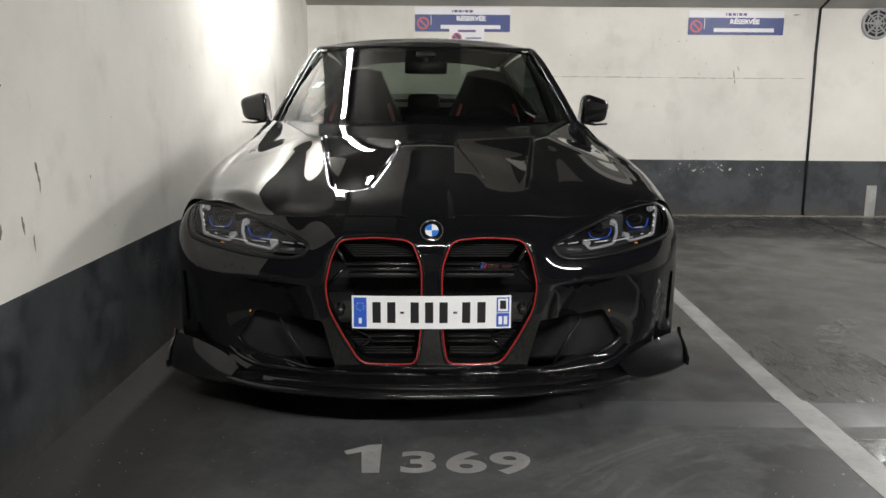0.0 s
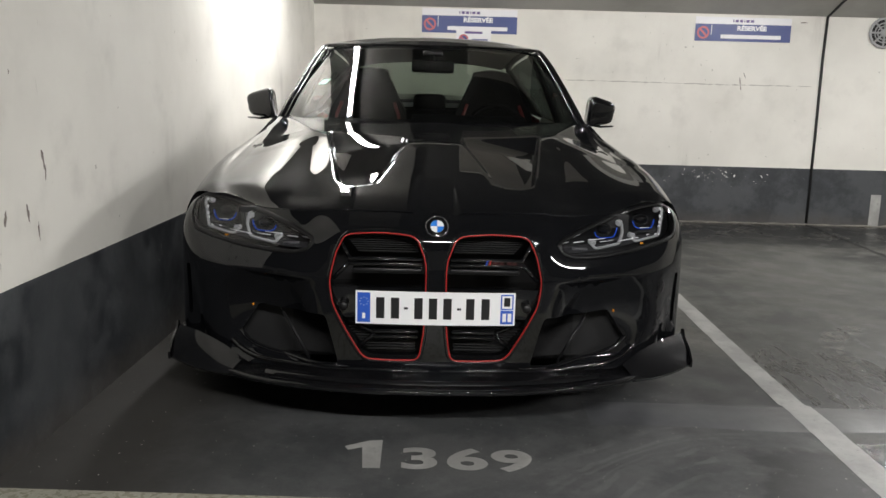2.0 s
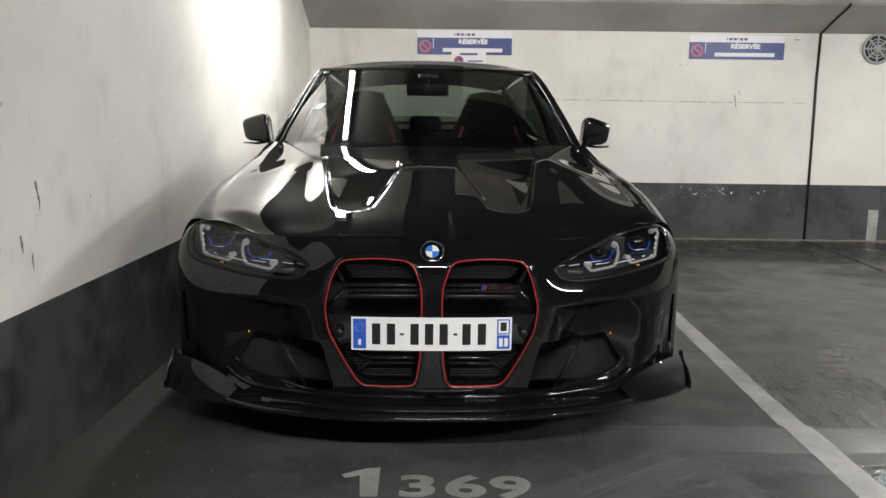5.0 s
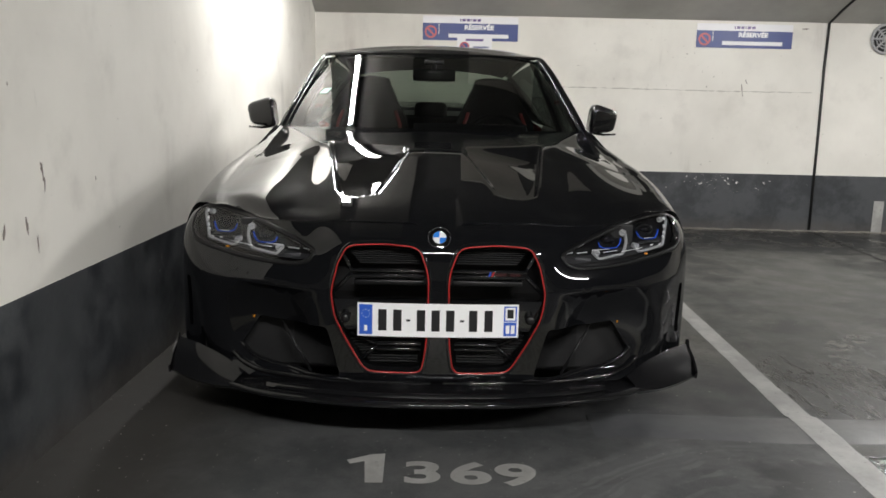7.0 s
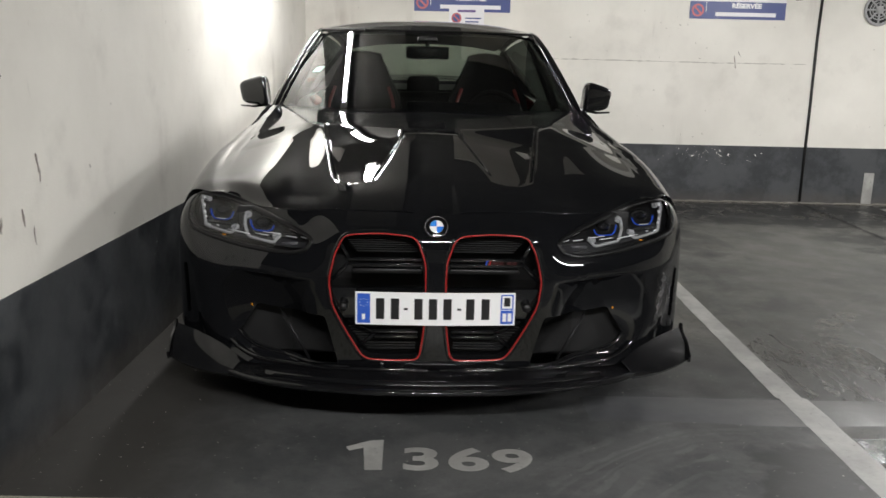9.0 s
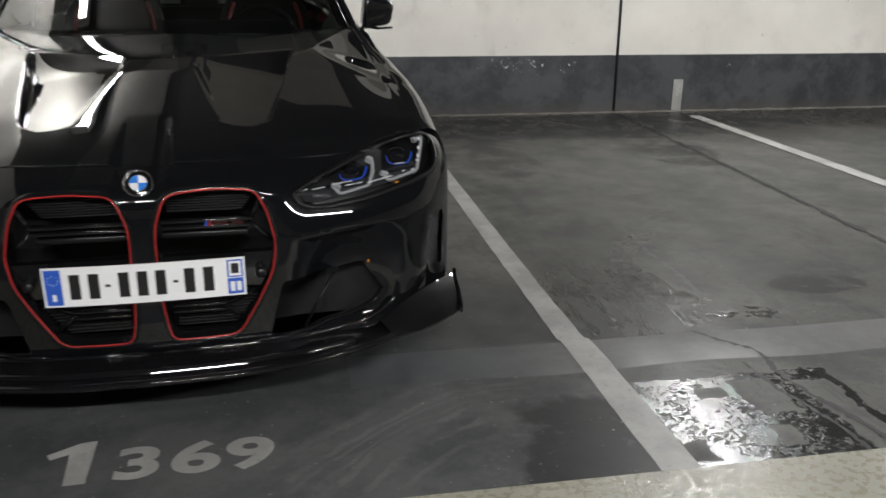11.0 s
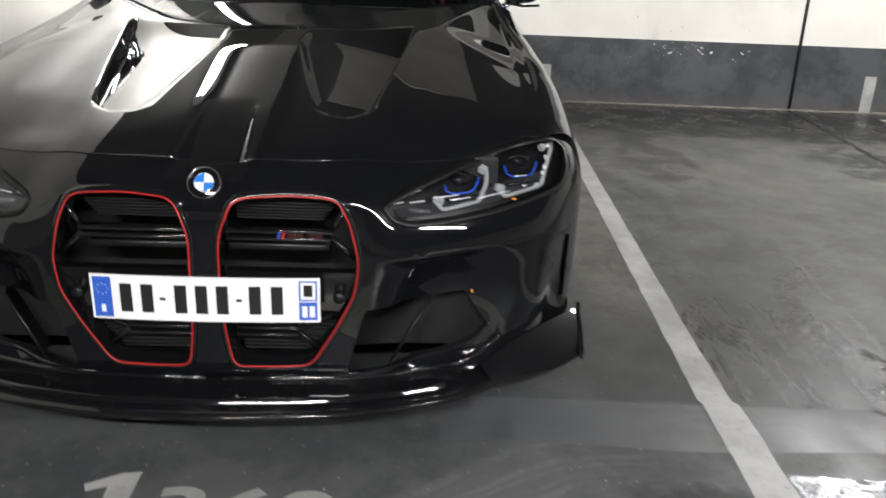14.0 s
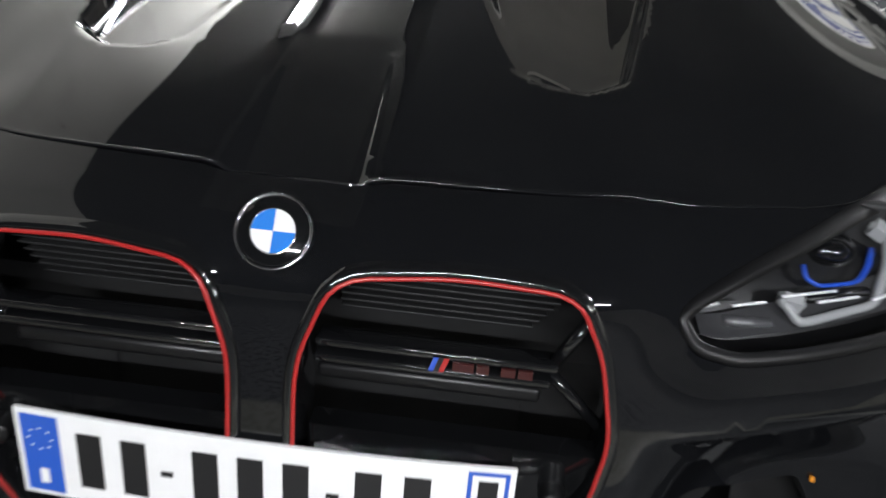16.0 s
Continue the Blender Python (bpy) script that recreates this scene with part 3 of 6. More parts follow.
M_ALU = plain("grey_metal", (0.42, 0.43, 0.45), 0.3, 1.0, grain=0.1)
M_WHEEL = plain("wheel_metal", (0.05, 0.05, 0.055), 0.28, 0.8, coat=0.5)
M_BLUE = plain("blue_enamel", (0.03, 0.19, 0.62), 0.2, coat=0.6)
M_WHITE = plain("white_enamel", (0.78, 0.78, 0.78), 0.22, coat=0.5)
M_PLATE = plain("plate_white", (0.84, 0.84, 0.84), 0.32, grain=0.03, coat=0.2)
M_PLATE_BLUE = plain("plate_blue", (0.025, 0.10, 0.50), 0.3, coat=0.2)
M_INK = plain("plate_black", (0.012, 0.012, 0.013), 0.4)
M_SIGN_WHITE = plain("sign_white", (0.76, 0.75, 0.77), 0.4, grain=0.04, grain_scale=8)
M_SIGN_BLUE = plain("sign_blue", (0.045, 0.065, 0.21), 0.4, grain=0.08, grain_scale=8)
M_SIGN_RED = plain("sign_red", (0.50, 0.10, 0.11), 0.4)
M_SIGN_PURPLE = plain("sign_violet", (0.11, 0.07, 0.22), 0.4)
M_GLASS = clear("tinted_glass", (0.40, 0.44, 0.41))
M_SIDE_GLASS, M_REAR_GLASS = clear("side_glass", (0.09, 0.105, 0.095)), clear("rear_glass", (0.46, 0.52, 0.46))
M_LENS = clear("lens", (0.93, 0.94, 0.95), 1.58)
M_LIGHTGUIDE = plain("light_guide", (0.33, 0.335, 0.34), 0.16, coat=0.8)
M_GLINT = plain("glint_white", (0.82, 0.83, 0.85), 0.2, 0.2, coat=0.6)
M_SMOKE = plain("smoked_grey", (0.09, 0.09, 0.095), 0.3, coat=0.5)
M_SATIN_GREY = plain("satin_grey", (0.022, 0.022, 0.024), 0.55)
M_LASER = plain("blue_accent", (0.022, 0.075, 0.46), 0.2, coat=0.5)
M_AMBER = plain("amber", (0.8, 0.30, 0.02), 0.25, coat=0.5)
M_SEAT = plain("black_leather", (0.0055, 0.0053, 0.0053), 0.65, grain=0.3, bump=0.3, spec=0.08)
M_SEAT_RED = plain("red_leather", (0.16, 0.018, 0.016), 0.45, grain=0.3)
M_STEEL = plain("lamp_housing", (0.62, 0.62, 0.60), 0.4, grain=0.05)
M_TUBE_SIDE = glowing("side_tube", (1.0, 0.985, 0.97), TUBE_SIDE)
M_TUBE, M_TUBE_AISLE = glowing("tube", (1.0, 0.985, 0.97), TUBE), glowing("aisle_tube", (1.0, 0.985, 0.97), TUBE_AISLE)
M_TAIL = plain("tail_red", (0.25, 0.01, 0.01), 0.15, coat=0.8)
M_STICKER = plain("sticker_green", (0.35, 0.62, 0.50), 0.5)
M_MIRROR = plain("mirror_glass", (0.85, 0.86, 0.87), 0.02, 1.0)
M_SEAL = plain("joint_seal", (0.012, 0.012, 0.012), 0.6, grain=0.3)
M_DIRT = plain("grit", (0.16, 0.15, 0.13), 0.9, grain=0.5)
M_FAN = plain("grey_grille", (0.30, 0.30, 0.30), 0.5, grain=0.15)


# ---- the garage: its own axes, turned a little against the car's ----
G = pose(0, 0, 0, 0, 0, -2.2)
LEFT, RIGHT, BACK, FRONT, TOP, EDGE = -1.24, 9.4, 5.1, -15.0, 2.30, -0.465
FAR_LEFT = -6.5


def setting(name, bm, mat, label, category, smooth=False, kind="structure"):
    ob = part(name, bm, mat, smooth=smooth)
    ob.matrix_world = G
    return tagged(ob, label, category, kind=kind)


def slab(u0, u1, v0, v1, z0, z1, nu=1, nv=1):
    bm = box((u1 - u0, v1 - v0, z1 - z0), ((u0 + u1) / 2, (v0 + v1) / 2, (z0 + z1) / 2))
    return bm


BAND = 0.527
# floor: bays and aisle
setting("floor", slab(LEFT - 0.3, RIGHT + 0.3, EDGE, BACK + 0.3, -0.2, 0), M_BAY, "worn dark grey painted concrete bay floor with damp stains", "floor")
setting("floor_aisle", slab(FAR_LEFT - 0.3, RIGHT + 0.3, FRONT - 0.3, EDGE, -0.2, 0.001), M_AISLE, "beige painted floor edge along an unseen aisle, darkened for the bumper's reflections", "floor")
# walls: white above, anthracite plinth below, standing 3 mm proud
setting("wall_left", slab(LEFT - 0.25, LEFT, EDGE, BACK + 0.25, BAND, TOP), M_WALL, "off-white painted concrete wall, stained and scuffed", "wall")
setting("plinth_left", slab(LEFT - 0.25, LEFT + 0.003, EDGE - 0.003, BACK, 0, BAND), M_BAND, "dark grey painted plinth of the side wall", "wall")
setting("wall_back", slab(LEFT, RIGHT, BACK, BACK + 0.25, BAND, TOP), M_WALL, "off-white painted concrete end wall with stains", "wall")
setting("plinth_back", slab(LEFT + 0.003, RIGHT, BACK - 0.003, BACK + 0.25, 0, BAND), M_BAND, "dark grey painted plinth with white chips", "wall")
setting("wall_right", slab(RIGHT, RIGHT + 0.25, FRONT, BACK + 0.25, 0, TOP), M_WALL, "off-white painted concrete wall", "wall")
setting("wall_front", slab(FAR_LEFT - 0.25, RIGHT + 0.25, FRONT - 0.25, FRONT, 0, TOP), M_WALL, "off-white painted concrete wall across the aisle", "wall")
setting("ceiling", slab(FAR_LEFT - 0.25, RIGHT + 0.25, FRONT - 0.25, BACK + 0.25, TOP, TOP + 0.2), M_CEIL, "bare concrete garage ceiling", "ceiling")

setting("wall_side", slab(FAR_LEFT - 0.25, FAR_LEFT, FRONT, EDGE + 0.2, 0, TOP), M_WALL, "off-white painted concrete wall at the end of the aisle", "wall")
setting("wall_return", slab(FAR_LEFT, LEFT - 0.25, EDGE + 0.02, EDGE + 0.22, 0, TOP), M_WALL, "off-white painted concrete wall along the aisle", "wall")

# ceiling: a sloping haunch along the end wall, then the slab
bm = bmesh.new()
prof = [(BACK, 1.895), (BACK - 0.012, 1.895), (BACK - 0.42, 2.09), (BACK - 0.435, 2.11), (BACK - 0.435, TOP + 0.05), (BACK, TOP + 0.05)]
a = [bm.verts.new((LEFT, v, z)) for v, z in prof]
b = [bm.verts.new((RIGHT, v, z)) for v, z in prof]
for i in range(len(prof)):
    bm.faces.new((a[i], a[(i + 1) % len(prof)], b[(i + 1) % len(prof)], b[i]))
bmesh.ops.recalc_face_normals(bm, faces=bm.faces)
setting("haunch_beam", bm, M_HAUNCH, "grey concrete beam with a sloping underside over the end wall", "beam")

# unseen strips added for hood and windscreen reflections; the pale one imitates lit ceiling
for u0, u1, v0, mat in ((-0.66, -0.26, 0.3, M_REFLECTED), (0.17, 0.98, 2.66, M_REFLECTED_PALE)):
    setting("reflected_strip", slab(u0, u1, v0, BACK - 0.5, TOP - 0.014, TOP - 0.001), mat, "unseen grey strip added under the ceiling for the car's reflections", "ceiling")

# floor markings
def strip(u0, u1, v0, v1, z=0.0025, skew=0.0):
    bm = bmesh.new()
    rng = random.Random(int(u0 * 1000))
    n = max(2, int((v1 - v0) / 0.06))
    rows = []
    for i in range(n + 1):
        v = v0 + (v1 - v0) * i / n
        s = skew * i / n
        j = [rng.uniform(-0.0025, 0.0025) for _ in range(2)]
        rows.append([bm.verts.new((u0 + s + j[0], v, z)), bm.verts.new((u1 + s + j[1], v, z))])
    for i in range(n):
        bm.faces.new((rows[i][0], rows[i][1], rows[i + 1][1], rows[i + 1][0]))
    return bm


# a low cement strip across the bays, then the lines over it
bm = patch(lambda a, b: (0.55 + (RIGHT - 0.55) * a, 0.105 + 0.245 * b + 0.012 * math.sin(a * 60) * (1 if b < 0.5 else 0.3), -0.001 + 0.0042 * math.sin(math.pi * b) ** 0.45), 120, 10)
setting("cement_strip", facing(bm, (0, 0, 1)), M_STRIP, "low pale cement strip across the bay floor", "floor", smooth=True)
def line_strip(knots, z, seed):
    """A painted line through (v, left, right) knots, its edges a little uneven."""
    rng = random.Random(seed)
    bm = bmesh.new()
    rows = []
    rise = lambda v: z + 0.0030 * smooth01(0.09, 0.13, v) * smooth01(0.37, 0.33, v)
    for (v0, a0, b0), (v1, a1, b1) in zip(knots, knots[1:]):
        n = max(1, int((v1 - v0) / 0.05))
        for i in range(n + 1):
            t = i / n
            rows.append([bm.verts.new((a0 + (a1 - a0) * t + rng.uniform(-0.002, 0.002), v0 + (v1 - v0) * t, rise(v0 + (v1 - v0) * t))), bm.verts.new((b0 + (b1 - b0) * t + rng.uniform(-0.002, 0.002), v0 + (v1 - v0) * t, rise(v0 + (v1 - v0) * t)))])
    for a, b in zip(rows, rows[1:]):
        bm.faces.new((a[0], a[1], b[1], b[0]))
    return facing(bm, (0, 0, 1))


setting("bay_line", line_strip([(EDGE, 1.315, 1.427), (0.10, 1.308, 1.418), (0.345, 1.303, 1.411), (0.362, 1.296, 1.396), (0.80, 1.300, 1.392), (4.86, 1.335, 1.425)], 0.0016, 7), M_LINE, "worn white painted bay line on the floor", "marking")
setting("bay_line", strip(4.0, 4.11, EDGE, 4.82, 0.0055), M_LINE, "worn white painted bay line on the floor", "marking")
for u in (1.343, 4.01):
    setting("wall_mark", slab(u - 0.047, u + 0.047, BACK - 0.006, BACK - 0.003, 0.0, 0.30), M_LINE, "white painted bay mark on the plinth", "marking")

# expansion joint: black seal up the wall and the haunch, broken groove along the floor
setting("joint_seal", sweep([(3.384, BACK - 0.008, 0.02), (3.380, BACK - 0.008, 0.9), (3.374, BACK - 0.008, 1.5), (3.380, BACK - 0.010, 1.89), (3.398, BACK - 0.21, 1.985), (3.43, BACK - 0.42, 2.085), (3.43, BACK - 0.45, 2.28)], 0.0125, 8, flat=0.8), M_SEAL, "black sealed expansion joint running up the end wall", "joint", smooth=True)


def ragged_strip(path, width, seed, z=0.0035, step=0.035, wander=0.35):
    """A flat band with an uneven edge."""
    rng = random.Random(seed)
    pts = dense([Vector(p) for p in path], step, closed=False)
    bm = bmesh.new()
    rows = []
    for i, p in enumerate(pts):
        d = (pts[min(i + 1, len(pts) - 1)] - pts[max(i - 1, 0)]).normalized()
        n = Vector((-d.y, d.x))
        w = width * (0.5 + rng.uniform(-wander, wander))
        o = n * rng.uniform(-0.3, 0.3) * width
        rows.append([bm.verts.new((*(p + o + n * w), z)), bm.verts.new((*(p + o - n * w), z))])
    for a, b in zip(rows, rows[1:]):
        bm.faces.new((a[0], a[1], b[1], b[0]))
    return facing(bm, (0, 0, 1))


setting("floor_joint", ragged_strip([(3.385, BACK - 0.02), (3.36, 4.2), (3.345, 3.75), (3.30, 2.4), (3.243, 1.1), (3.19, 0.36)], 0.030, 3), M_SEAL, "dark broken expansion joint along the floor", "joint")
setting("floor_joint", ragged_strip([(3.19, 0.36), (3.17, 0.10)], 0.02, 4, 0.006), M_SEAL, "dark broken expansion joint along the floor", "joint")
setting("floor_joint", ragged_strip([(3.17, 0.10), (3.14, EDGE)], 0.026, 5), M_SEAL, "dark broken expansion joint along the floor", "joint")
M_CRACK = plain("wet_crack", (0.012, 0.012, 0.013), 0.55, grain=0.3)
for seed, w, z, path in ((1, 0.014, 0.0046, [(1.80, 0.355), (1.875, 0.245), (1.945, 0.175), (1.957, 0.10)]), (2, 0.018, 0.0014, [(1.957, 0.11), (1.935, 0.02), (1.955, -0.16), (2.0, -0.33), (2.02, EDGE)]),
                         (3, 0.011, 0.0014, [(1.86, 0.09), (1.87, -0.10), (1.92, -0.30), (1.93, EDGE)])):
    setting("floor_crack", ragged_strip(path, w, seed, z, 0.018, 0.42), M_CRACK, "dark damp crack in the bay floor", "crack")
setting("floor_seam", ragged_strip([(2.05, 1.62), (2.02, 1.2), (2.03, 0.95), (2.0, 0.55)], 0.02, 9, 0.002, 0.02, 0.48), plain("oil_drips", (0.055, 0.055, 0.053), 0.4, grain=0.4), "dark drip trail on the bay floor", "stain")

# scuffs, chips and the shuttering seam on the walls
M_SCUFF = plain("scuff", (0.20, 0.175, 0.15), 0.8, grain=0.5, grain_scale=30)
M_CHIP = plain("chip", (0.60, 0.59, 0.56), 0.8, grain=0.15)


def splash(size, seed, n=9):
    """A small ragged flat shape in x, y."""
    rng = random.Random(seed)
    bm = bmesh.new()
    bm.faces.new([bm.verts.new((size[0] * math.cos(k * math.tau / n) * rng.uniform(0.3, 1), size[1] * math.sin(k * math.tau / n) * rng.uniform(0.4, 1), 0)) for k in range(n)])
    return facing(bm, (0, 0, 1))


BACK_FACE, LEFT_FACE = pose(0, BACK, 0, 90), pose(LEFT, 0, 0, 90, 0, 90)
rng = random.Random(11)
for k in range(40):
    u, z = rng.gauss(2.5, 0.24), rng.triangular(0.37, 0.515, 0.47)
    size = rng.choice((0.004, 0.005, 0.007, 0.010, 0.016))
    setting("paint_chip", moved(splash((size * rng.uniform(0.6, 1.3), size * rng.uniform(0.35, 1.1)), 40 + k, 13), BACK_FACE @ pose(u, min(z, 0.515), 0.0042, 0, 0, rng.uniform(-60, 60))), M_CHIP, "white chip in the dark plinth paint", "paint chip")
for k, (v, z, w, h, t) in enumerate(((-0.03, 0.885, 0.010, 0.045, 12), (-0.02, 0.845, 0.007, 0.03, -8), (-0.083, 0.665, 0.008, 0.045, 5), (-0.27, 0.735, 0.012, 0.035, -10), (-0.142, 0.735, 0.010, 0.04, 10), (0.35, 0.83, 0.006, 0.012, 0), (-0.2, 1.15, 0.006, 0.010, 0))):
    setting("wall_scuff", moved(splash((w, h), 80 + k, 11), LEFT_FACE @ pose(v, z, 0.0012, 0, 0, t)), M_SCUFF, "dark scuff on the white wall", "scuff")
for k, (u, z, w, h, t) in enumerate(((2.65, 1.30, 0.008, 0.05, 14), (2.685, 1.36, 0.006, 0.035, 24), (2.66, 1.245, 0.007, 0.03, 8), (2.33, 1.31, 0.012, 0.006, 0), (3.17, 1.835, 0.05, 0.008, 3), (1.15, 1.47, 0.007, 0.006, 0), (3.9, 1.42, 0.008, 0.006, 0), (2.95, 0.63, 0.007, 0.005, 0), (2.33, 0.60, 0.006, 0.006, 0))):
    setting("wall_scuff", moved(splash((w, h), 120 + k, 11), BACK_FACE @ pose(u, z, 0.0012, 0, 0, t)), M_SCUFF, "dark scuff on the white wall", "scuff")
setting("shutter_seam", moved(ragged_strip([(0.9, 1.279), (1.4, 1.278), (2.1, 1.274), (2.6, 1.272), (3.3, 1.276)], 0.006, 21, 0.001, 0.03, 0.48), BACK_FACE), plain("seam_grey", (0.42, 0.40, 0.36), 0.8, grain=0.3), "faint grey shuttering seam across the wall", "seam")
for k, z in enumerate((0.07, 0.128, 0.135, 0.31, 0.46)):
    setting("paint_chip", moved(splash((0.004 + 0.003 * (k % 3), 0.014 + 0.008 * (k % 2)), 160 + k), LEFT_FACE @ pose(EDGE + 0.004, z, 0.0042)), M_CHIP, "white chip on the plinth's corner", "paint chip")

# silt and debris heaped along the foot of the end wall
bm = patch(lambda a, b: (LEFT + 0.01 + (RIGHT - LEFT - 0.02) * a, BACK - 0.004 - (0.030 + 0.022 * noise.noise((a * 70, 0, 0))) * b, 0.001 + 0.018 * (1 - b) ** 2 * (0.6 + 0.6 * noise.noise((a * 90, 2, 0)))), 240, 5)
setting("silt", facing(bm, (0, 0, 1)), M_DIRT, "thin brown line of silt along the foot of the wall", "dirt", smooth=True, kind="stuff")

# bay number painted on the floor
number = thing("bay_number", "large pale grey bay number painted on the floor", "marking", pose(0, 0, 0.0025), kind="structure")
bm = bmesh.new()
bm.faces.new([bm.verts.new((x, y, 0)) for x, y in ((-0.283, -0.113), (-0.271, -0.140), (-0.226, -0.120), (-0.216, -0.268), (-0.163, -0.268), (-0.163, -0.063), (-0.206, -0.068))])
part("digit", facing(bm, (0, 0, 1)), M_LINE, number, smooth=False)
for ch, x, y, h, wide in (("3", -0.042, -0.203, 0.146, 1.28), ("6", 0.104, -0.207, 0.146, 1.28), ("9", 0.246, -0.213, 0.146, 1.28)):
    writing(ch, h, pose(x, y, 0), M_LINE, number, "digit", stretch=wide, bold=0.009 if ch == "1" else 0.0065)


# ---- the car: nose at y = 0, middle at x = 0, tail at y = 4.79 ----
car = thing("car", "glossy black sports saloon with red-edged kidney grilles, parked nose out", "car")

# plan outline of the body's widest line, nose to tail, right half
PLAN = [(0, 0.0), (0.2, 0.010), (0.4, 0.040), (0.6, 0.105), (0.75, 0.180), (0.85, 0.262), (0.915, 0.37), (0.945, 0.50), (0.957, 0.70), (0.960, 0.90),
        (0.952, 1.2), (0.940, 1.6), (0.930, 2.2), (0.930, 2.9), (0.948, 3.4), (0.958, 3.75), (0.945, 4.15), (0.89, 4.52), (0.72, 4.72), (0.4, 4.78), (0, 4.79)]


def plan_table():
    """Arc length, place and inward normal all along the plan outline."""
    pts = [Vector((*p, 0)) for p in PLAN]
    full = [pts[1] * 1.0, *pts, pts[-2] * 1.0]
    full[0].x, full[-1].x = -full[0].x, -full[-1].x
    out = []
    for i in range(1, len(full) - 2):
        a, b, c, d = full[i - 1:i + 3]
        for k in range(24):
            t = k / 24
            out.append(0.5 * (2 * b + (c - a) * t + (2 * a - 5 * b + 4 * c - d) * t * t + (3 * b - a - 3 * c + d) * t ** 3))
    out.append(pts[-1])
    P = np.array([(p.x, p.y) for p in out])
    seg = np.hypot(*np.diff(P, axis=0).T)
    s = np.concatenate([[0], np.cumsum(seg)])
    tan = np.gradient(P, s, axis=0)
    tan /= np.linalg.norm(tan, axis=1)[:, None]
    return s, P, np.stack([-tan[:, 1], tan[:, 0]], 1)


ARC, OUTLINE, INWARD = plan_table()


def along(s, inset):
    """The point of the plan at arc length s, moved in by inset."""
    return [float(np.interp(s, ARC, OUTLINE[:, k]) + inset * np.interp(s, ARC, INWARD[:, k])) for k in (0, 1)]


def arc_at(y):
    """Arc length at which the flank reaches y."""
    k = OUTLINE[:, 0].argmax()
    half = ARC > 0.75
    return float(np.interp(y, OUTLINE[half, 1], ARC[half]))


MID_IN = [(0.46, 0), (0.516, 0.0), (0.535, 0.0035), (0.57, 0.0135), (0.61, 0.0305), (0.65, 0.052), (0.68, 0.078), (0.705, 0.108), (0.725, 0.14), (0.745, 0.185)]
NOSE_IN = [(0.46, 0.0), (0.60, 0.012), (0.655, 0.02), (0.68, 0.038), (0.695, 0.057), (0.708, 0.081), (0.718, 0.104), (0.73, 0.134), (0.75, 0.19)]
SIDE_IN = [(0.52, 0), (0.60, 0.003), (0.65, 0.012), (0.70, 0.033), (0.73, 0.060), (0.75, 0.092), (0.77, 0.15)]
EDGE_A, EDGE_B = (0.556, 0.477), (0.671, 0.292)      # the crease beside the intake


def blade_edge(z):
    """Outer edge and width of the narrow facet that climbs from the grille past the emblem."""
    t = (z - 0.625) / 0.102
    return 0.050 + 0.031 * t, 0.012 + 0.014 * t


def nose_inset(s, z):
    """How far the front skin lies behind the plan outline."""
    a, b, c = spline(NOSE_IN, z), spline(MID_IN, z), spline(SIDE_IN, z)
    w = smooth01(0.30, 0.46, s)
    d = a + (b - a) * w
    w = smooth01(0.78, 1.05, s)
    d += (c - d) * w
    # towards the chin the middle draws back, the intake's outer end comes forward
    if z > 0.60 and s < 0.12:
        edge, wide = blade_edge(z)
        d += 0.22 * min(wide, max(0.0, edge - s)) * smooth01(0.605, 0.69, z)
    low = smooth01(0.46, 0.27, z)
    d += low * (0.018 * smooth01(0.5, 0.1, s) - 0.035 * smooth01(0.45, 0.68, s) * smooth01(1.0, 0.75, s))
    d += 0.05 * smooth01(0.235, 0.17, z)
    # the scoop under the crease line
    x = along(s, 0)[0]
    top = 0.515 + 0.02 * smooth01(0.4, 0.85, x)
    t = (z - EDGE_B[1]) / (EDGE_A[1] - EDGE_B[1])
    xe = EDGE_B[0] + (EDGE_A[0] - EDGE_B[0]) * t
    fall = min(1, max(0, (top - z) / (top - 0.24)))
    side = smooth01(0.37, 0.52, x) * smooth01(0.19, 0.24, z) * smooth01(0.93, 0.86, x)
    lean = 1 if x < xe else smooth01(xe + 0.20, xe, x)
    d += (0.014 * smooth01(top, top - 0.012, z) * lean + 0.050 * fall + 0.034 * math.sin(math.pi * fall) * lean) * side
    return d


def nose(s, z):
    x, y = along(s, nose_inset(s, z))
    return (x, y, z)


@functools.lru_cache(None)
def at_x(x, z):
    """Arc length at which the front skin at height z reaches x."""
    lo, hi = 0.0, 1.35
    for _ in range(22):
        m = (lo + hi) / 2
        if along(m, nose_inset(m, z))[0] < x:
            lo = m
        else:
            hi = m
    return (lo + hi) / 2


def on_nose(points):
    return [(at_x(x, z), z) for x, z in points]


def offset_loop(points, d):
    """A closed path moved out by d."""
    n = len(points)
    area = sum(points[i - 1][0] * points[i][1] - points[i][0] * points[i - 1][1] for i in range(n))
    sign = 1 if area > 0 else -1
    out = []
    for i in range(n):
        a, b = Vector(points[i - 1][:2]), Vector(points[(i + 1) % n][:2])
        t = (b - a).normalized()
        out.append(Vector(points[i][:2]) + Vector((t.y, -t.x)) * d * sign)
    return out


KIDNEY = rounded([(0.064, 0.668), (0.180, 0.676), (0.298, 0.668), (0.330, 0.605), (0.350, 0.515), (0.338, 0.435), (0.296, 0.352), (0.236, 0.251),
                  (0.140, 0.248), (0.051, 0.250), (0.037, 0.34), (0.032, 0.45), (0.031, 0.58)], 4, pull=0.3)
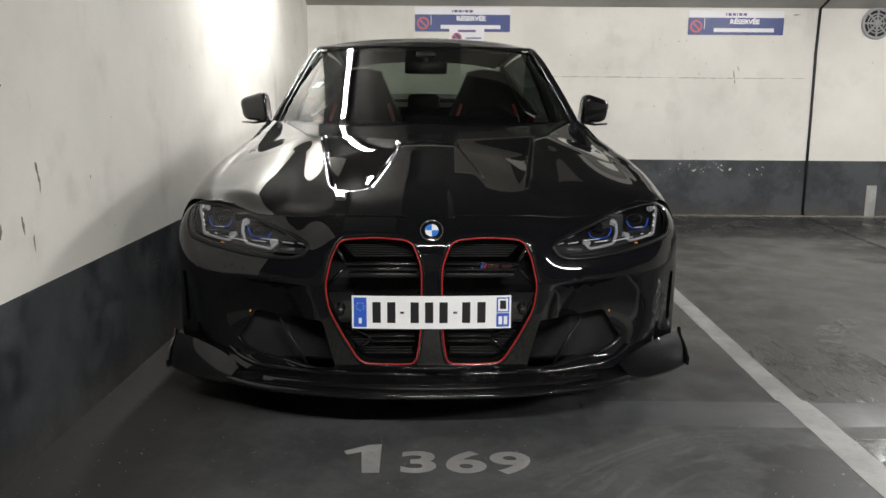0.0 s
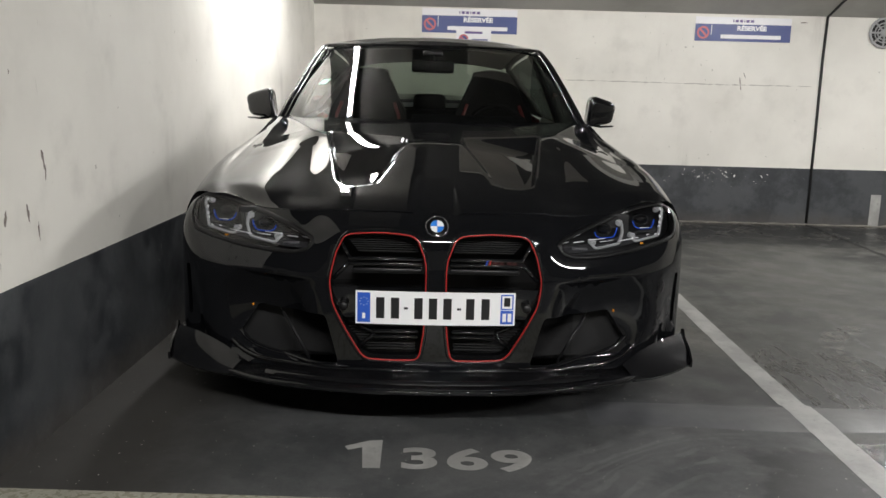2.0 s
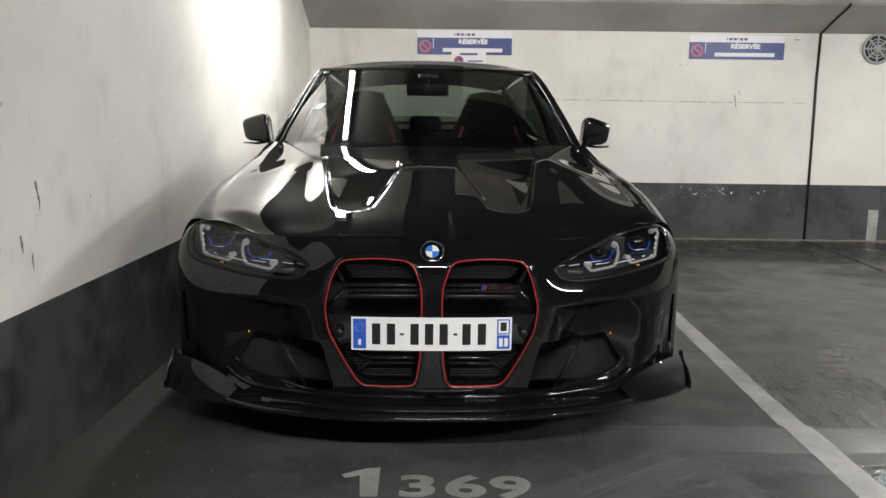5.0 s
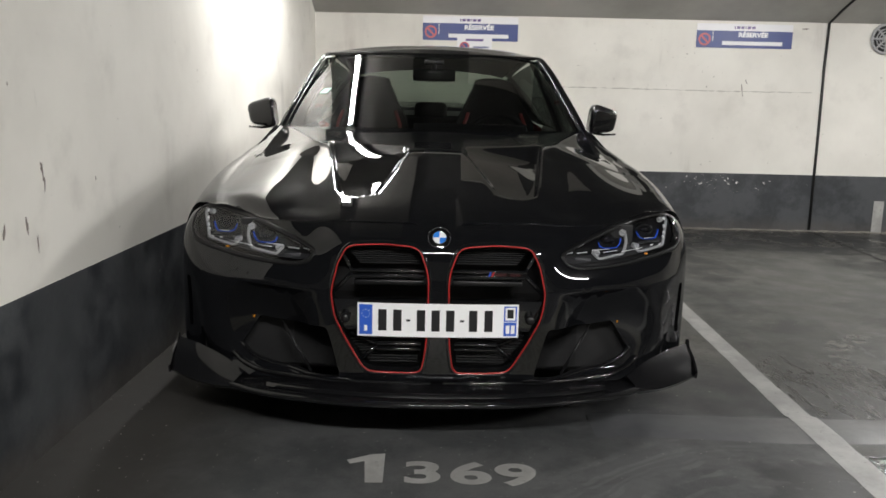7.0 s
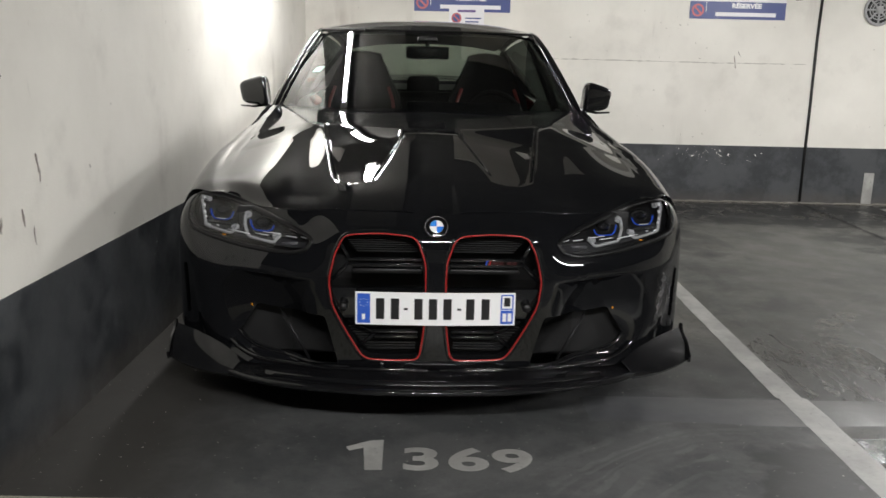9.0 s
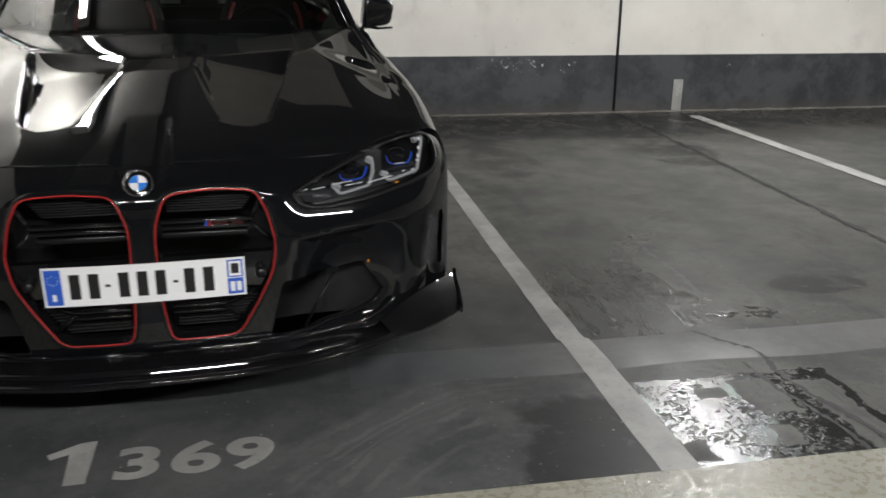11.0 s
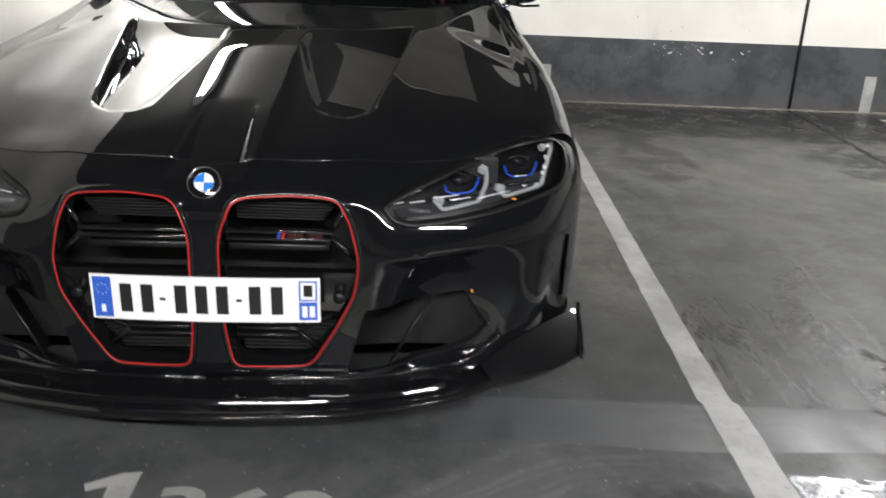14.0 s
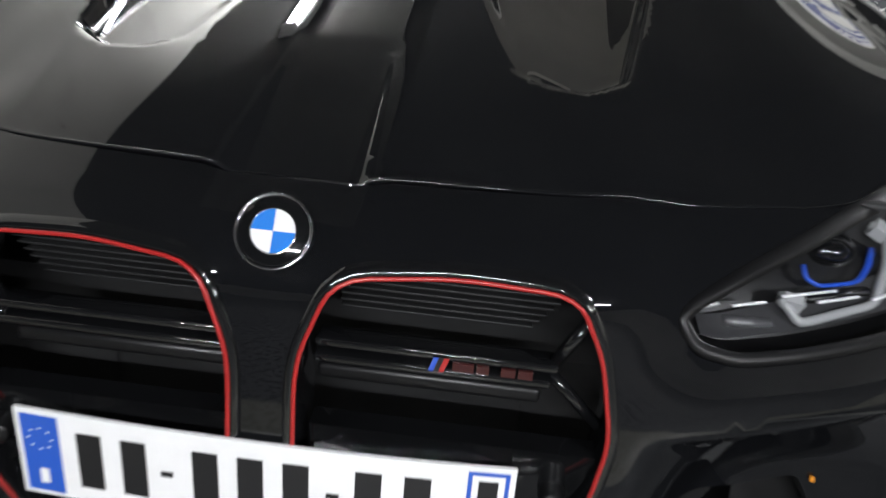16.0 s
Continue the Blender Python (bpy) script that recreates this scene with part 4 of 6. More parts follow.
LAMP = rounded([(0.402, 0.640), (0.480, 0.674), (0.592, 0.708), (0.700, 0.733), (0.775, 0.747), (0.838, 0.744), (0.866, 0.722), (0.872, 0.675), (0.852, 0.637),
                (0.770, 0.619), (0.644, 0.603), (0.545, 0.595), (0.470, 0.594), (0.425, 0.607)], 4, pull=0.3)
INTAKE = rounded([(0.318, 0.228), (0.362, 0.398), (0.50, 0.388), (0.604, 0.398), (0.671, 0.296), (0.640, 0.268), (0.548, 0.240), (0.43, 0.226)], 3, pull=0.12)
SLOT = rounded([(0.872, 0.505), (0.893, 0.50), (0.893, 0.31), (0.876, 0.315)], 2, pull=0.15)
BACK_IN = lambda co: (-0.004 * (1 if co.x > 0 else -1) * (1 if abs(co.x) > 0.02 else 0), 0.028, -0.004)

# hood line, front: height and place
HOOD_EDGE = [(0, 0.727), (0.06, 0.727), (0.10, 0.731), (0.333, 0.731), (0.42, 0.723), (0.592, 0.721), (0.768, 0.752)]
HOOD_FRONT = []
for x in (0, 0.06, 0.10, 0.2, 0.28, 0.333, 0.38, 0.42, 0.50, 0.592, 0.69, 0.768):
    z = spline(HOOD_EDGE, x) - 0.004
    HOOD_FRONT.append((x, nose(at_x(x, z), z)[1] + 0.0045))


# front bumper skin, right half then left
S_END = arc_at(0.475)
top_edge = [(at_x(x, spline(HOOD_EDGE, x) - 0.004), spline(HOOD_EDGE, x) - 0.004) for x in (0, 0.06, 0.10, 0.2, 0.333, 0.42, 0.5, 0.592, 0.69, 0.768)]
lamp_hole = offset_loop(on_nose(LAMP), 0.007)
right = [*top_edge, (at_x(0.80, 0.757), 0.757), (S_END - 0.02, 0.748), (S_END, 0.72), (S_END + 0.01, 0.5), (S_END + 0.02, 0.27), (at_x(0.80, 0.215), 0.215), (at_x(0.62, 0.2), 0.2)]
outline = right + [(-s, z) for s, z in right[::-1] if s > 1e-6]
holes = [offset_loop(on_nose(KIDNEY), 0.004), lamp_hole, on_nose(INTAKE), on_nose(SLOT)]
holes += [[(-p[0], p[1]) for p in h] for h in holes]


def whole_nose(s, z):
    x, y, _ = nose(abs(s), z)
    return (math.copysign(x, s), y, z)


blades = []
for sg in (1, -1):
    for drop in (0.0, 0.006, 0.012):
        line = [(x, 0.515 + 0.02 * smooth01(0.4, 0.85, x) - drop) for x in [0.42 + 0.015 * k for k in range(30)]]
        blades.append([(sg * p[0], p[1]) for p in on_nose(line)])
    blades.append([(sg * p[0], p[1]) for p in on_nose([(EDGE_A[0] + 0.043 * k / 6, EDGE_A[1] - 0.070 * k / 6) for k in range(7)])])
for sg in (1, -1):
    for part_ in (0, 0.5, 1):
        blades.append([(sg * (blade_edge(z)[0] - part_ * blade_edge(z)[1]), z) for z in [0.632 + 0.0115 * k for k in range(8)]])
bm = facing(sheet(outline, holes, whole_nose, 0.0125, BACK_IN, blades), (0, -1, 0))
bumper = part("front_bumper", bm, M_PAINT, car, "glossy black front bumper with deep air intakes")


# hood: a slope that climbs to a crest, then a flatter plateau up to the windscreen
RISE_SIDE = [(0, 0), (0.05, 0.012), (0.27, 0.046), (0.6, 0.088), (0.97, 0.142), (1.4, 0.228)]
FLANK = [(0.338, 0.768), (0.5, 0.797), (0.7, 0.820), (0.94, 0.830), (1.2, 0.822), (1.5, 0.795), (1.76, 0.770)]   # the hood's side edge: x along y
LIP_Y = 0.345


def channel(y):
    """Inner and outer edge of the air channel."""
    return 0.202 - 0.20 * (min(y, 0.85) - 0.37), 0.354 + 0.155 * (y - 0.36)


def facet_edge(y):
    return 0.082 - 0.07 * (y - 0.11)


def hinge(q, w):
    return 0.5 * (q + math.sqrt(q * q + w * w))


def side_form(x, y):
    """Outboard of the channels: a fall from the crease, a shallow valley, then the rounded wing crown."""
    a = channel(max(y, 0.12))[1] + 0.004
    if x < a - 0.02:
        return 0.0
    up, down = 0.24, 0.10
    fall = (0.13 * up - 0.17 * down - 0.004) / max(0.05, 0.49 - a)
    d = -fall * hinge(x - a, 0.004) + (fall + up) * hinge(x - 0.49, 0.04) - (up + down) * hinge(x - 0.62, 0.06) + down * hinge(x - 0.79, 0.03)
    return d * smooth01(a - 0.004, a + 0.004, x)


def hood_z(x, y):
    x = abs(x)
    ease = smooth01(0.12, 0.55, y)
    start = spline(HOOD_FRONT, x)
    start += (0.132 + 0.767 * max(0, x - 0.25) ** 2 - start) * ease
    edge = spline(HOOD_EDGE, x)
    edge += (0.728 + 0.024 * min(1.05, x / 0.768) ** 4 - edge) * ease
    dome = 0.0075 * (1 - math.exp(-(x / 0.19) ** 2)) * smooth01(0.12, 0.42, y)
    q = y - start
    w = min(1, x / 0.79) ** 3.2
    rm, rs = 0.24 * q + 0.030 * (1 - math.exp(-q / 0.18)), spline(RISE_SIDE, q)
    slope = edge + rm + (rs - rm) * w - (0.003 * (x / 0.4) ** 2 + dome) * (1 - w)
    # the air channels: floors that lean outwards under a steep outer wall
    if 0.32 < y < 1.2:
        inner, outer = channel(y)
        slope += 0.002 * smooth01(outer - 0.03, outer, x) * smooth01(outer + 0.13, outer + 0.01, x) * smooth01(0.32, 0.44, y) * smooth01(0.95, 0.8, y)
        f = x - inner
        if f > -0.12:
            soft = 0.5 * (f - 0.006 + math.sqrt((f - 0.006) ** 2 + 0.0001))
            deep = 0.115 * soft + 0.045 * max(0.0, y - LIP_Y) * smooth01(-0.002, 0.03, f)
            wall = smooth01(outer + 0.003, outer - 0.012, x)
            lip = LIP_Y + 0.022 * smooth01(0.05, 0.0, f) + 0.030 * smooth01(0.055, 0.0, outer - x)
            slope -= deep * wall * smooth01(lip, lip + 0.012 + 0.045 * smooth01(0.06, 0.0, outer - x), y) * smooth01(1.22, 0.88, y)
    flat = 0.921 + 0.135 * (y - 0.85) - 0.04 * (y - 0.85) ** 2
    flat -= 0.002 * (x / 0.4) ** 2 + dome
    k = 0.003
    z = slope if y < 0.45 else 0.5 * (slope + flat - math.sqrt((slope - flat) ** 2 + k * k)) + 0.5 * (math.sqrt((slope - flat) ** 2 + k * k) - abs(slope - flat)) * smooth01(0.6, 0.45, y)
    # a pair of narrow facets behind the emblem, running out to a point
    wide = 0.026 * max(0.0, 1 - (y - 0.11) / 0.30)
    z -= 0.38 * min(wide, max(0.0, facet_edge(y) - x))
    begin = spline(HOOD_FRONT, x)
    return z + side_form(x, y) * smooth01(begin + 0.005, begin + 0.11, y) * smooth01(1.22, 0.92, y)


def hood(x, y):
    return (x, y, hood_z(x, y))


HOOD_REAR = [(0, 1.425), (0.2, 1.430), (0.36, 1.442), (0.47, 1.465), (0.60, 1.545), (0.70, 1.645), (0.755, 1.735)]
front_edge = [(x, spline(HOOD_FRONT, x)) for x in [i * 0.016 for i in range(49)]]
side_edge = [(spline(FLANK, y), y) for y in [0.36 + i * 0.05 for i in range(28)]]
rear_edge = [(x, spline(HOOD_REAR, x)) for x in (0.74, 0.70, 0.66, 0.61, 0.56, 0.52, 0.47, 0.42, 0.36, 0.28, 0.2, 0.1, 0)]
half = front_edge + side_edge + rear_edge
whole = half + [(-x, y) for x, y in half[::-1] if x > 1e-6]
folds = []
for sg in (1, -1):
    for shift in (0.004, -0.0018, -0.0075, -0.0132, -0.019):
        folds.append([(sg * (channel(0.37 + k * 0.03)[1] + shift), 0.37 + k * 0.03) for k in range(18)])
    for shift in (0.0, 0.004, 0.008):
        folds.append([(sg * (channel(0.17 + k * 0.03)[1] + shift), 0.17 + k * 0.03) for k in range(6)])
    folds.append([(sg * facet_edge(0.13 + 0.02 * k), 0.13 + 0.02 * k) for k in range(13)])
    folds.append([(sg * (facet_edge(0.13 + 0.02 * k) - 0.012 * (1 - (0.02 + 0.02 * k) / 0.30)), 0.13 + 0.02 * k) for k in range(10)])
    folds.append([(sg * (facet_edge(0.13 + 0.02 * k) - 0.024 * (1 - (0.02 + 0.02 * k) / 0.30)), 0.13 + 0.02 * k) for k in range(12)])
    for shift in (0.0, 0.006, 0.012, 0.018):
        folds.append([(sg * x, LIP_Y + shift) for x in (0.225, 0.24, 0.26, 0.28, 0.30, 0.32)])
bm = facing(sheet(whole, [], hood, 0.0078, (0, 0.004, -0.022), folds), (0, 0, 1))
hood_ob = part("hood", bm, M_PAINT, car, "black hood with two recessed air channels")
roll = [Vector(hood(x, y)) + Vector((0, -0.0008, -0.0008)) for x, y in [(-x, y) for x, y in front_edge[::-1]] + front_edge[1:]]
part("edge_roll", sweep(roll, 0.0024, 8), M_PAINT, hood_ob)


# front wings
def wheel_top(y, cy):
    r = 0.362
    return 0.335 + math.sqrt(max(0, r * r - (y - cy) ** 2)) if abs(y - cy) < r else 0


FRONT_AXLE, REAR_AXLE = 0.875, 3.732


def wing(t, v):
    top = v < 0.62
    phi = min(1, v / 0.62) * math.pi / 2
    yf = 0.345 + 0.135 * smooth01(0.0, 0.35, v)
    y = yf + (1.74 - yf) * t
    xs, zs = spline(FLANK, y) + 0.005, 0
    zs = hood_z(xs - 0.008, max(y, 0.36))
    W = along(arc_at(max(y, 0.30)), 0.0)[0] if y > 0.42 else 0.93 - (0.42 - y) * 0.9
    zw = 0.56
    n = 2 / 2.25
    if top:
        x = xs + (W - xs) * math.sin(phi) ** n
        z = zw + (zs - zw) * math.cos(phi) ** n
        # the wing's crown stands a little over the hood's edge above the wheel
        z += 0.014 * math.sin(math.pi * min(1, phi * 0.9)) * smooth01(0.45, 0.85, y) * smooth01(1.7, 1.2, y)
    else:
        q = (v - 0.62) / 0.38
        zb = max(wheel_top(y, FRONT_AXLE), 0.22 if y > FRONT_AXLE else 0.30)
        z = zw + (zb - zw) * q
        x = W - 0.012 * q * smooth01(0.5, 0.25, z)
        if zb > zw:
            x = W
    return (x, y, z)


bm = facing(patch(wing, 120, 44, (-0.03, 0, 0)), (1, 0, 0.4))
both("front_wing", bm, M_PAINT, car)


# flanks behind the front wings, doors and tail
FLANK_IN = [(0.17, 0.075), (0.22, 0.045), (0.30, 0.012), (0.42, 0.002), (0.60, 0.0), (0.72, 0.006), (0.80, 0.022), (0.87, 0.05), (0.93, 0.085), (0.97, 0.12), (1.02, 0.18), (1.08, 0.30)]


def flank(s, z):
    y = along(s, 0)[1]
    d = spline(FLANK_IN, z)
    d -= 0.012 * math.exp(-((z - 0.74) / 0.03) ** 2) * smooth01(1.7, 2.1, y) * smooth01(4.4, 3.9, y)
    if y > 4.0:
        d *= 1 - 0.55 * smooth01(4.2, 4.7, y) * smooth01(0.8, 1.0, z)
    x, yy = along(s, d)
    return (x, yy, z)


IN_SIDE = lambda co: (-0.02 if co.x > 0 else 0.02, 0, 0)
def door(y0, y1, bend):
    a, b = arc_at(y0), arc_at(y1)
    return [(a, 0.26), (b - bend, 0.26), (b - bend * 0.7, 0.4), (b, 0.62), (b, 0.93), (a, 0.945)]


for name, line in (("front_door", door(1.748, 2.80, 0.0)), ("rear_door", door(2.806, 3.60, 0.34))):
    bm = facing(sheet(line, [], flank, 0.04, IN_SIDE), (1, 0, 0))
    for ob in both(name, bm, M_PAINT, car):
        side = 1 if "." not in ob.name else -1
        s0 = max(p[0] for p in line) - 0.12
        h = [flank(s0 - k * 0.03, 0.83 + 0.004 * math.sin(k * 0.45)) for k in range(8)]
        part("door_handle", sweep([((x + 0.016) * side, y, z) for x, y, z in h], 0.011, 8, flat=1.3), M_PAINT, ob)
a, b = arc_at(3.264), ARC[-1]
quarter = [(a, 0.262), (arc_at(3.30), 0.262)]
arch = [(arc_at(REAR_AXLE - 0.362 * math.cos(t)), 0.335 + 0.362 * math.sin(t)) for t in [i * math.pi / 20 for i in range(21)]]
quarter = [(arc_at(3.27), 0.335 - 0.073), *[(s, z) for s, z in arch], (arc_at(4.10), 0.23), (arc_at(4.5), 0.22), (b, 0.24), (b, 1.03), (arc_at(4.55), 1.03), (arc_at(4.2), 1.0), (arc_at(3.9), 0.97), (arc_at(3.605), 0.93),
           (arc_at(3.605), 0.62), (arc_at(3.36), 0.4)]
bm = facing(sheet(quarter, [], flank, 0.035, IN_SIDE), (1, 0, 0))
both("rear_quarter", bm, M_PAINT, car)
sill = [(arc_at(1.255), 0.165), (arc_at(3.36), 0.165), (arc_at(3.36), 0.255), (arc_at(1.255), 0.255)]
both("side_sill", facing(sheet(sill, [], lambda s, z: (*along(s, 0.01 - 0.02 * smooth01(0.22, 0.17, z)), z), 0.05, IN_SIDE), (1, 0, 0)), M_GLOSS, car)

# windscreen, roof, rear screen
BASE = [(0, 1.432, 0.984), (0.2, 1.437, 0.984), (0.36, 1.449, 0.983), (0.47, 1.472, 0.982), (0.60, 1.552, 0.980), (0.70, 1.652, 0.978), (0.770, 1.74, 0.978)]
HEAD = [(0, 2.195, 1.388), (0.2, 2.20, 1.387), (0.36, 2.215, 1.383), (0.45, 2.235, 1.379), (0.52, 2.262, 1.373), (0.58, 2.29, 1.366), (0.615, 2.31, 1.358)]


def edge_curve(knots, u):
    xs = [k[0] for k in knots]
    x = xs[-1] * abs(u)
    y, z = spline([(k[0], k[1]) for k in knots], x), spline([(k[0], k[2]) for k in knots], x)
    return Vector((math.copysign(x, u), y, z))


def screen(u, v, lift=0.0):
    p = edge_curve(BASE, 2 * u - 1).lerp(edge_curve(HEAD, 2 * u - 1), v)
    bulge = 0.020 * math.sin(math.pi * v) - lift
    return p + Vector((0, -0.43, 0.90)) * bulge


bm = facing(patch(screen, 40, 24), (0, -1, 1))
glass = part("windscreen", bm, M_GLASS, car, "dark tinted windscreen glass")
glass.visible_shadow = False


def window_band(u0, u1, v0, v1):
    return facing(patch(lambda a, b: screen(u0 + (u1 - u0) * a, v0 + (v1 - v0) * b, 0.004), 24, 3), (0, -1, 1))


part("screen_border", join(window_band(0, 1, 0, 0.035), window_band(0, 1, 0.955, 1), window_band(0, 0.028, 0.035, 0.955), window_band(0.972, 1, 0.035, 0.955)), M_GLOSS, glass, "black printed border")
part("sticker", facing(patch(lambda a, b: screen(0.072 + 0.03 * a + 0.012 * b, 0.40 + 0.065 * b, -0.002), 2, 2), (0, -1, 1)), M_STICKER, glass, "pale green paper sticker", smooth=False)

ROOF_LINE = [(2.19, 1.391), (2.35, 1.427), (2.55, 1.454), (2.8, 1.468), (3.05, 1.462), (3.35, 1.425), (3.62, 1.378)]
ROOF_HALF = [(2.19, 0.605), (2.4, 0.622), (2.8, 0.628), (3.2, 0.612), (3.62, 0.575)]


def roof(u, v):
    q = 2 * u - 1
    y0 = edge_curve(HEAD, q).y - 0.004
    y = y0 + (3.62 + 0.06 * q * q - y0) * v
    x = q * spline(ROOF_HALF, y)
    drop = 0.052 * abs(q) ** 2.6 - 0.02 * smooth01(0.12, 0.0, v) * q * q
    return (x, y, spline(ROOF_LINE, y) - drop)


part("roof", facing(patch(roof, 48, 48, (0, 0, -0.012)), (0, 0, 1)), M_CARBON, car, "glossy carbon-fibre roof")
REAR_BASE = [(0, 4.30, 1.078), (0.3, 4.28, 1.076), (0.55, 4.19, 1.06), (0.66, 4.08, 1.045)]


def rear_screen(u, v):
    q = 2 * u - 1
    p = Vector(roof(u, 1.0)).lerp(edge_curve(REAR_BASE, q), v)
    return p + Vector((0, 0.45, 0.9)) * 0.02 * math.sin(math.pi * v)


ob = part("rear_screen", facing(patch(rear_screen, 24, 14), (0, -1, -1)), M_REAR_GLASS, car, "tinted rear window")
ob.visible_shadow = False
PILLAR = [(0.790, 1.735, 0.972), (0.755, 1.87, 1.075), (0.708, 2.03, 1.195), (0.662, 2.19, 1.305), (0.628, 2.33, 1.372), (0.626, 2.6, 1.398), (0.634, 2.9, 1.400),
          (0.618, 3.2, 1.382), (0.592, 3.5, 1.345), (0.585, 3.7, 1.300), (0.640, 4.0, 1.165), (0.70, 4.22, 1.06)]
fine = [Vector((spline([(p[1], p[0]) for p in PILLAR], y), y, spline([(p[1], p[2]) for p in PILLAR], y))) for y in [1.735 + 2.485 * i / 60 for i in range(61)]]
bm = sweep(fine, 0.018, 12, flat=0.8, taper=lambda t: 1.0 - 0.25 * math.sin(math.pi * min(1, t * 1.3)))
both("roof_pillar", bm, M_PAINT, car)
inner_line = [p + Vector((-0.030, -0.012, 0.010)) for p in fine[:17]]
both("screen_trim", sweep(inner_line, 0.0065, 6), M_GLOSS, car)


def side_glass(y0, y1):
    def place(u, v):
        y = y0 + (y1 - y0) * u
        low = Vector((0.842, y, 0.948 + 0.02 * smooth01(2.6, 3.6, y)))
        high = Vector((spline([(p[1], p[0]) for p in PILLAR], y), y, spline([(p[1], p[2]) for p in PILLAR], y) - 0.03))
        high.z = max(high.z, low.z + 0.005)
        p = low.lerp(high, v)
        return (p.x + 0.012 * math.sin(math.pi * v), p.y, p.z)
    return facing(patch(place, 14, 8), (-1, 0, -0.3))


for y0, y1 in ((1.80, 2.76), (2.84, 3.62)):
    for ob in both("side_window", side_glass(y0, y1), M_SIDE_GLASS, car):
        ob.visible_shadow = False
both("door_pillar", sweep([(0.846, 2.80, 0.94), (0.745, 2.80, 1.18), (0.642, 2.80, 1.385)], 0.03, 8), M_GLOSS, car)
both("belt_trim", sweep([(0.850, y, 0.948 + 0.02 * smooth01(2.6, 3.6, y)) for y in (1.76, 2.0, 2.5, 3.0, 3.4, 3.75)], 0.009, 6), M_GLOSS, car)
both("rear_pillar", facing(patch(lambda u, v: Vector((0.848 - 0.05 * u, 3.60 + 0.62 * u, 0.962 + 0.05 * u)).lerp(Vector((spline([(p[1], p[0]) for p in PILLAR], 3.60 + 0.60 * u), 3.60 + 0.6 * u, spline([(p[1], p[2]) for p in PILLAR], 3.6 + 0.6 * u))), v), 8, 6), (1, 0, 0.3)), M_PAINT, car)

both("pillar_lining", facing(patch(lambda u, v: Vector((0.828 - 0.05 * u, 3.60 + 0.62 * u, 0.962 + 0.05 * u)).lerp(Vector((spline([(p[1], p[0]) for p in PILLAR], 3.60 + 0.60 * u) - 0.022, 3.60 + 0.6 * u, spline([(p[1], p[2]) for p in PILLAR], 3.6 + 0.6 * u) - 0.02)), v), 8, 6), (-1, 0, -0.3)), M_MATTE, car)


def boot(u, v):
    q = 2 * u - 1
    front = edge_curve(REAR_BASE, q)
    back = Vector((q * 0.70, 4.755 - 0.10 * abs(q) ** 2.5, 1.098 - 0.03 * q * q))
    p = front.lerp(back, v)
    if v > 0.8:
        p.z += 0.018 * smooth01(0.8, 1, v)
    return p


part("boot_lid", facing(patch(boot, 24, 10, (0, 0.005, -0.09)), (0, 0, 1)), M_PAINT, car)
both("rear_shoulder", facing(patch(lambda u, v: Vector((0.66, 4.08, 1.045)).lerp(Vector((0.70, 4.65, 1.068)), u).lerp(Vector(flank(arc_at(3.62 + 0.9 * u), 0.965 + 0.045 * u)), v), 10, 5), (0.4, 0, 1)), M_PAINT, car)
for side in (1, -1):
    path = [Vector(flank(arc_at(y), 0.90)) for y in (4.28, 4.36, 4.44, 4.52, 4.6)] + [Vector((x, 4.795 - 0.09 * (x / 0.7) ** 3, 0.90)) for x in (0.66, 0.52, 0.38)]
    part("tail_lamp", sweep([(p.x * side, p.y, p.z) for p in path], 0.05, 10, flat=0.8), M_TAIL, car, "dark red tail lamp")

# black underside, wheel housings
part("underbody", box((1.66, 4.1, 0.05), (0, 2.42, 0.175)), M_MATTE, car, smooth=False)
for y in (FRONT_AXLE, REAR_AXLE):
    hull = lathe([(0.36, 0.0), (0.36, 0.30), (0.0, 0.30)], 32)
    for side in (1, -1):
        inner = hull.copy()
        moved(inner, pose(0.92 * side, y, 0.345) @ Matrix.Diagonal((-side, 1, 1, 1)))
        part("wheel_housing", inner, M_MATTE, car)
    hull.free()


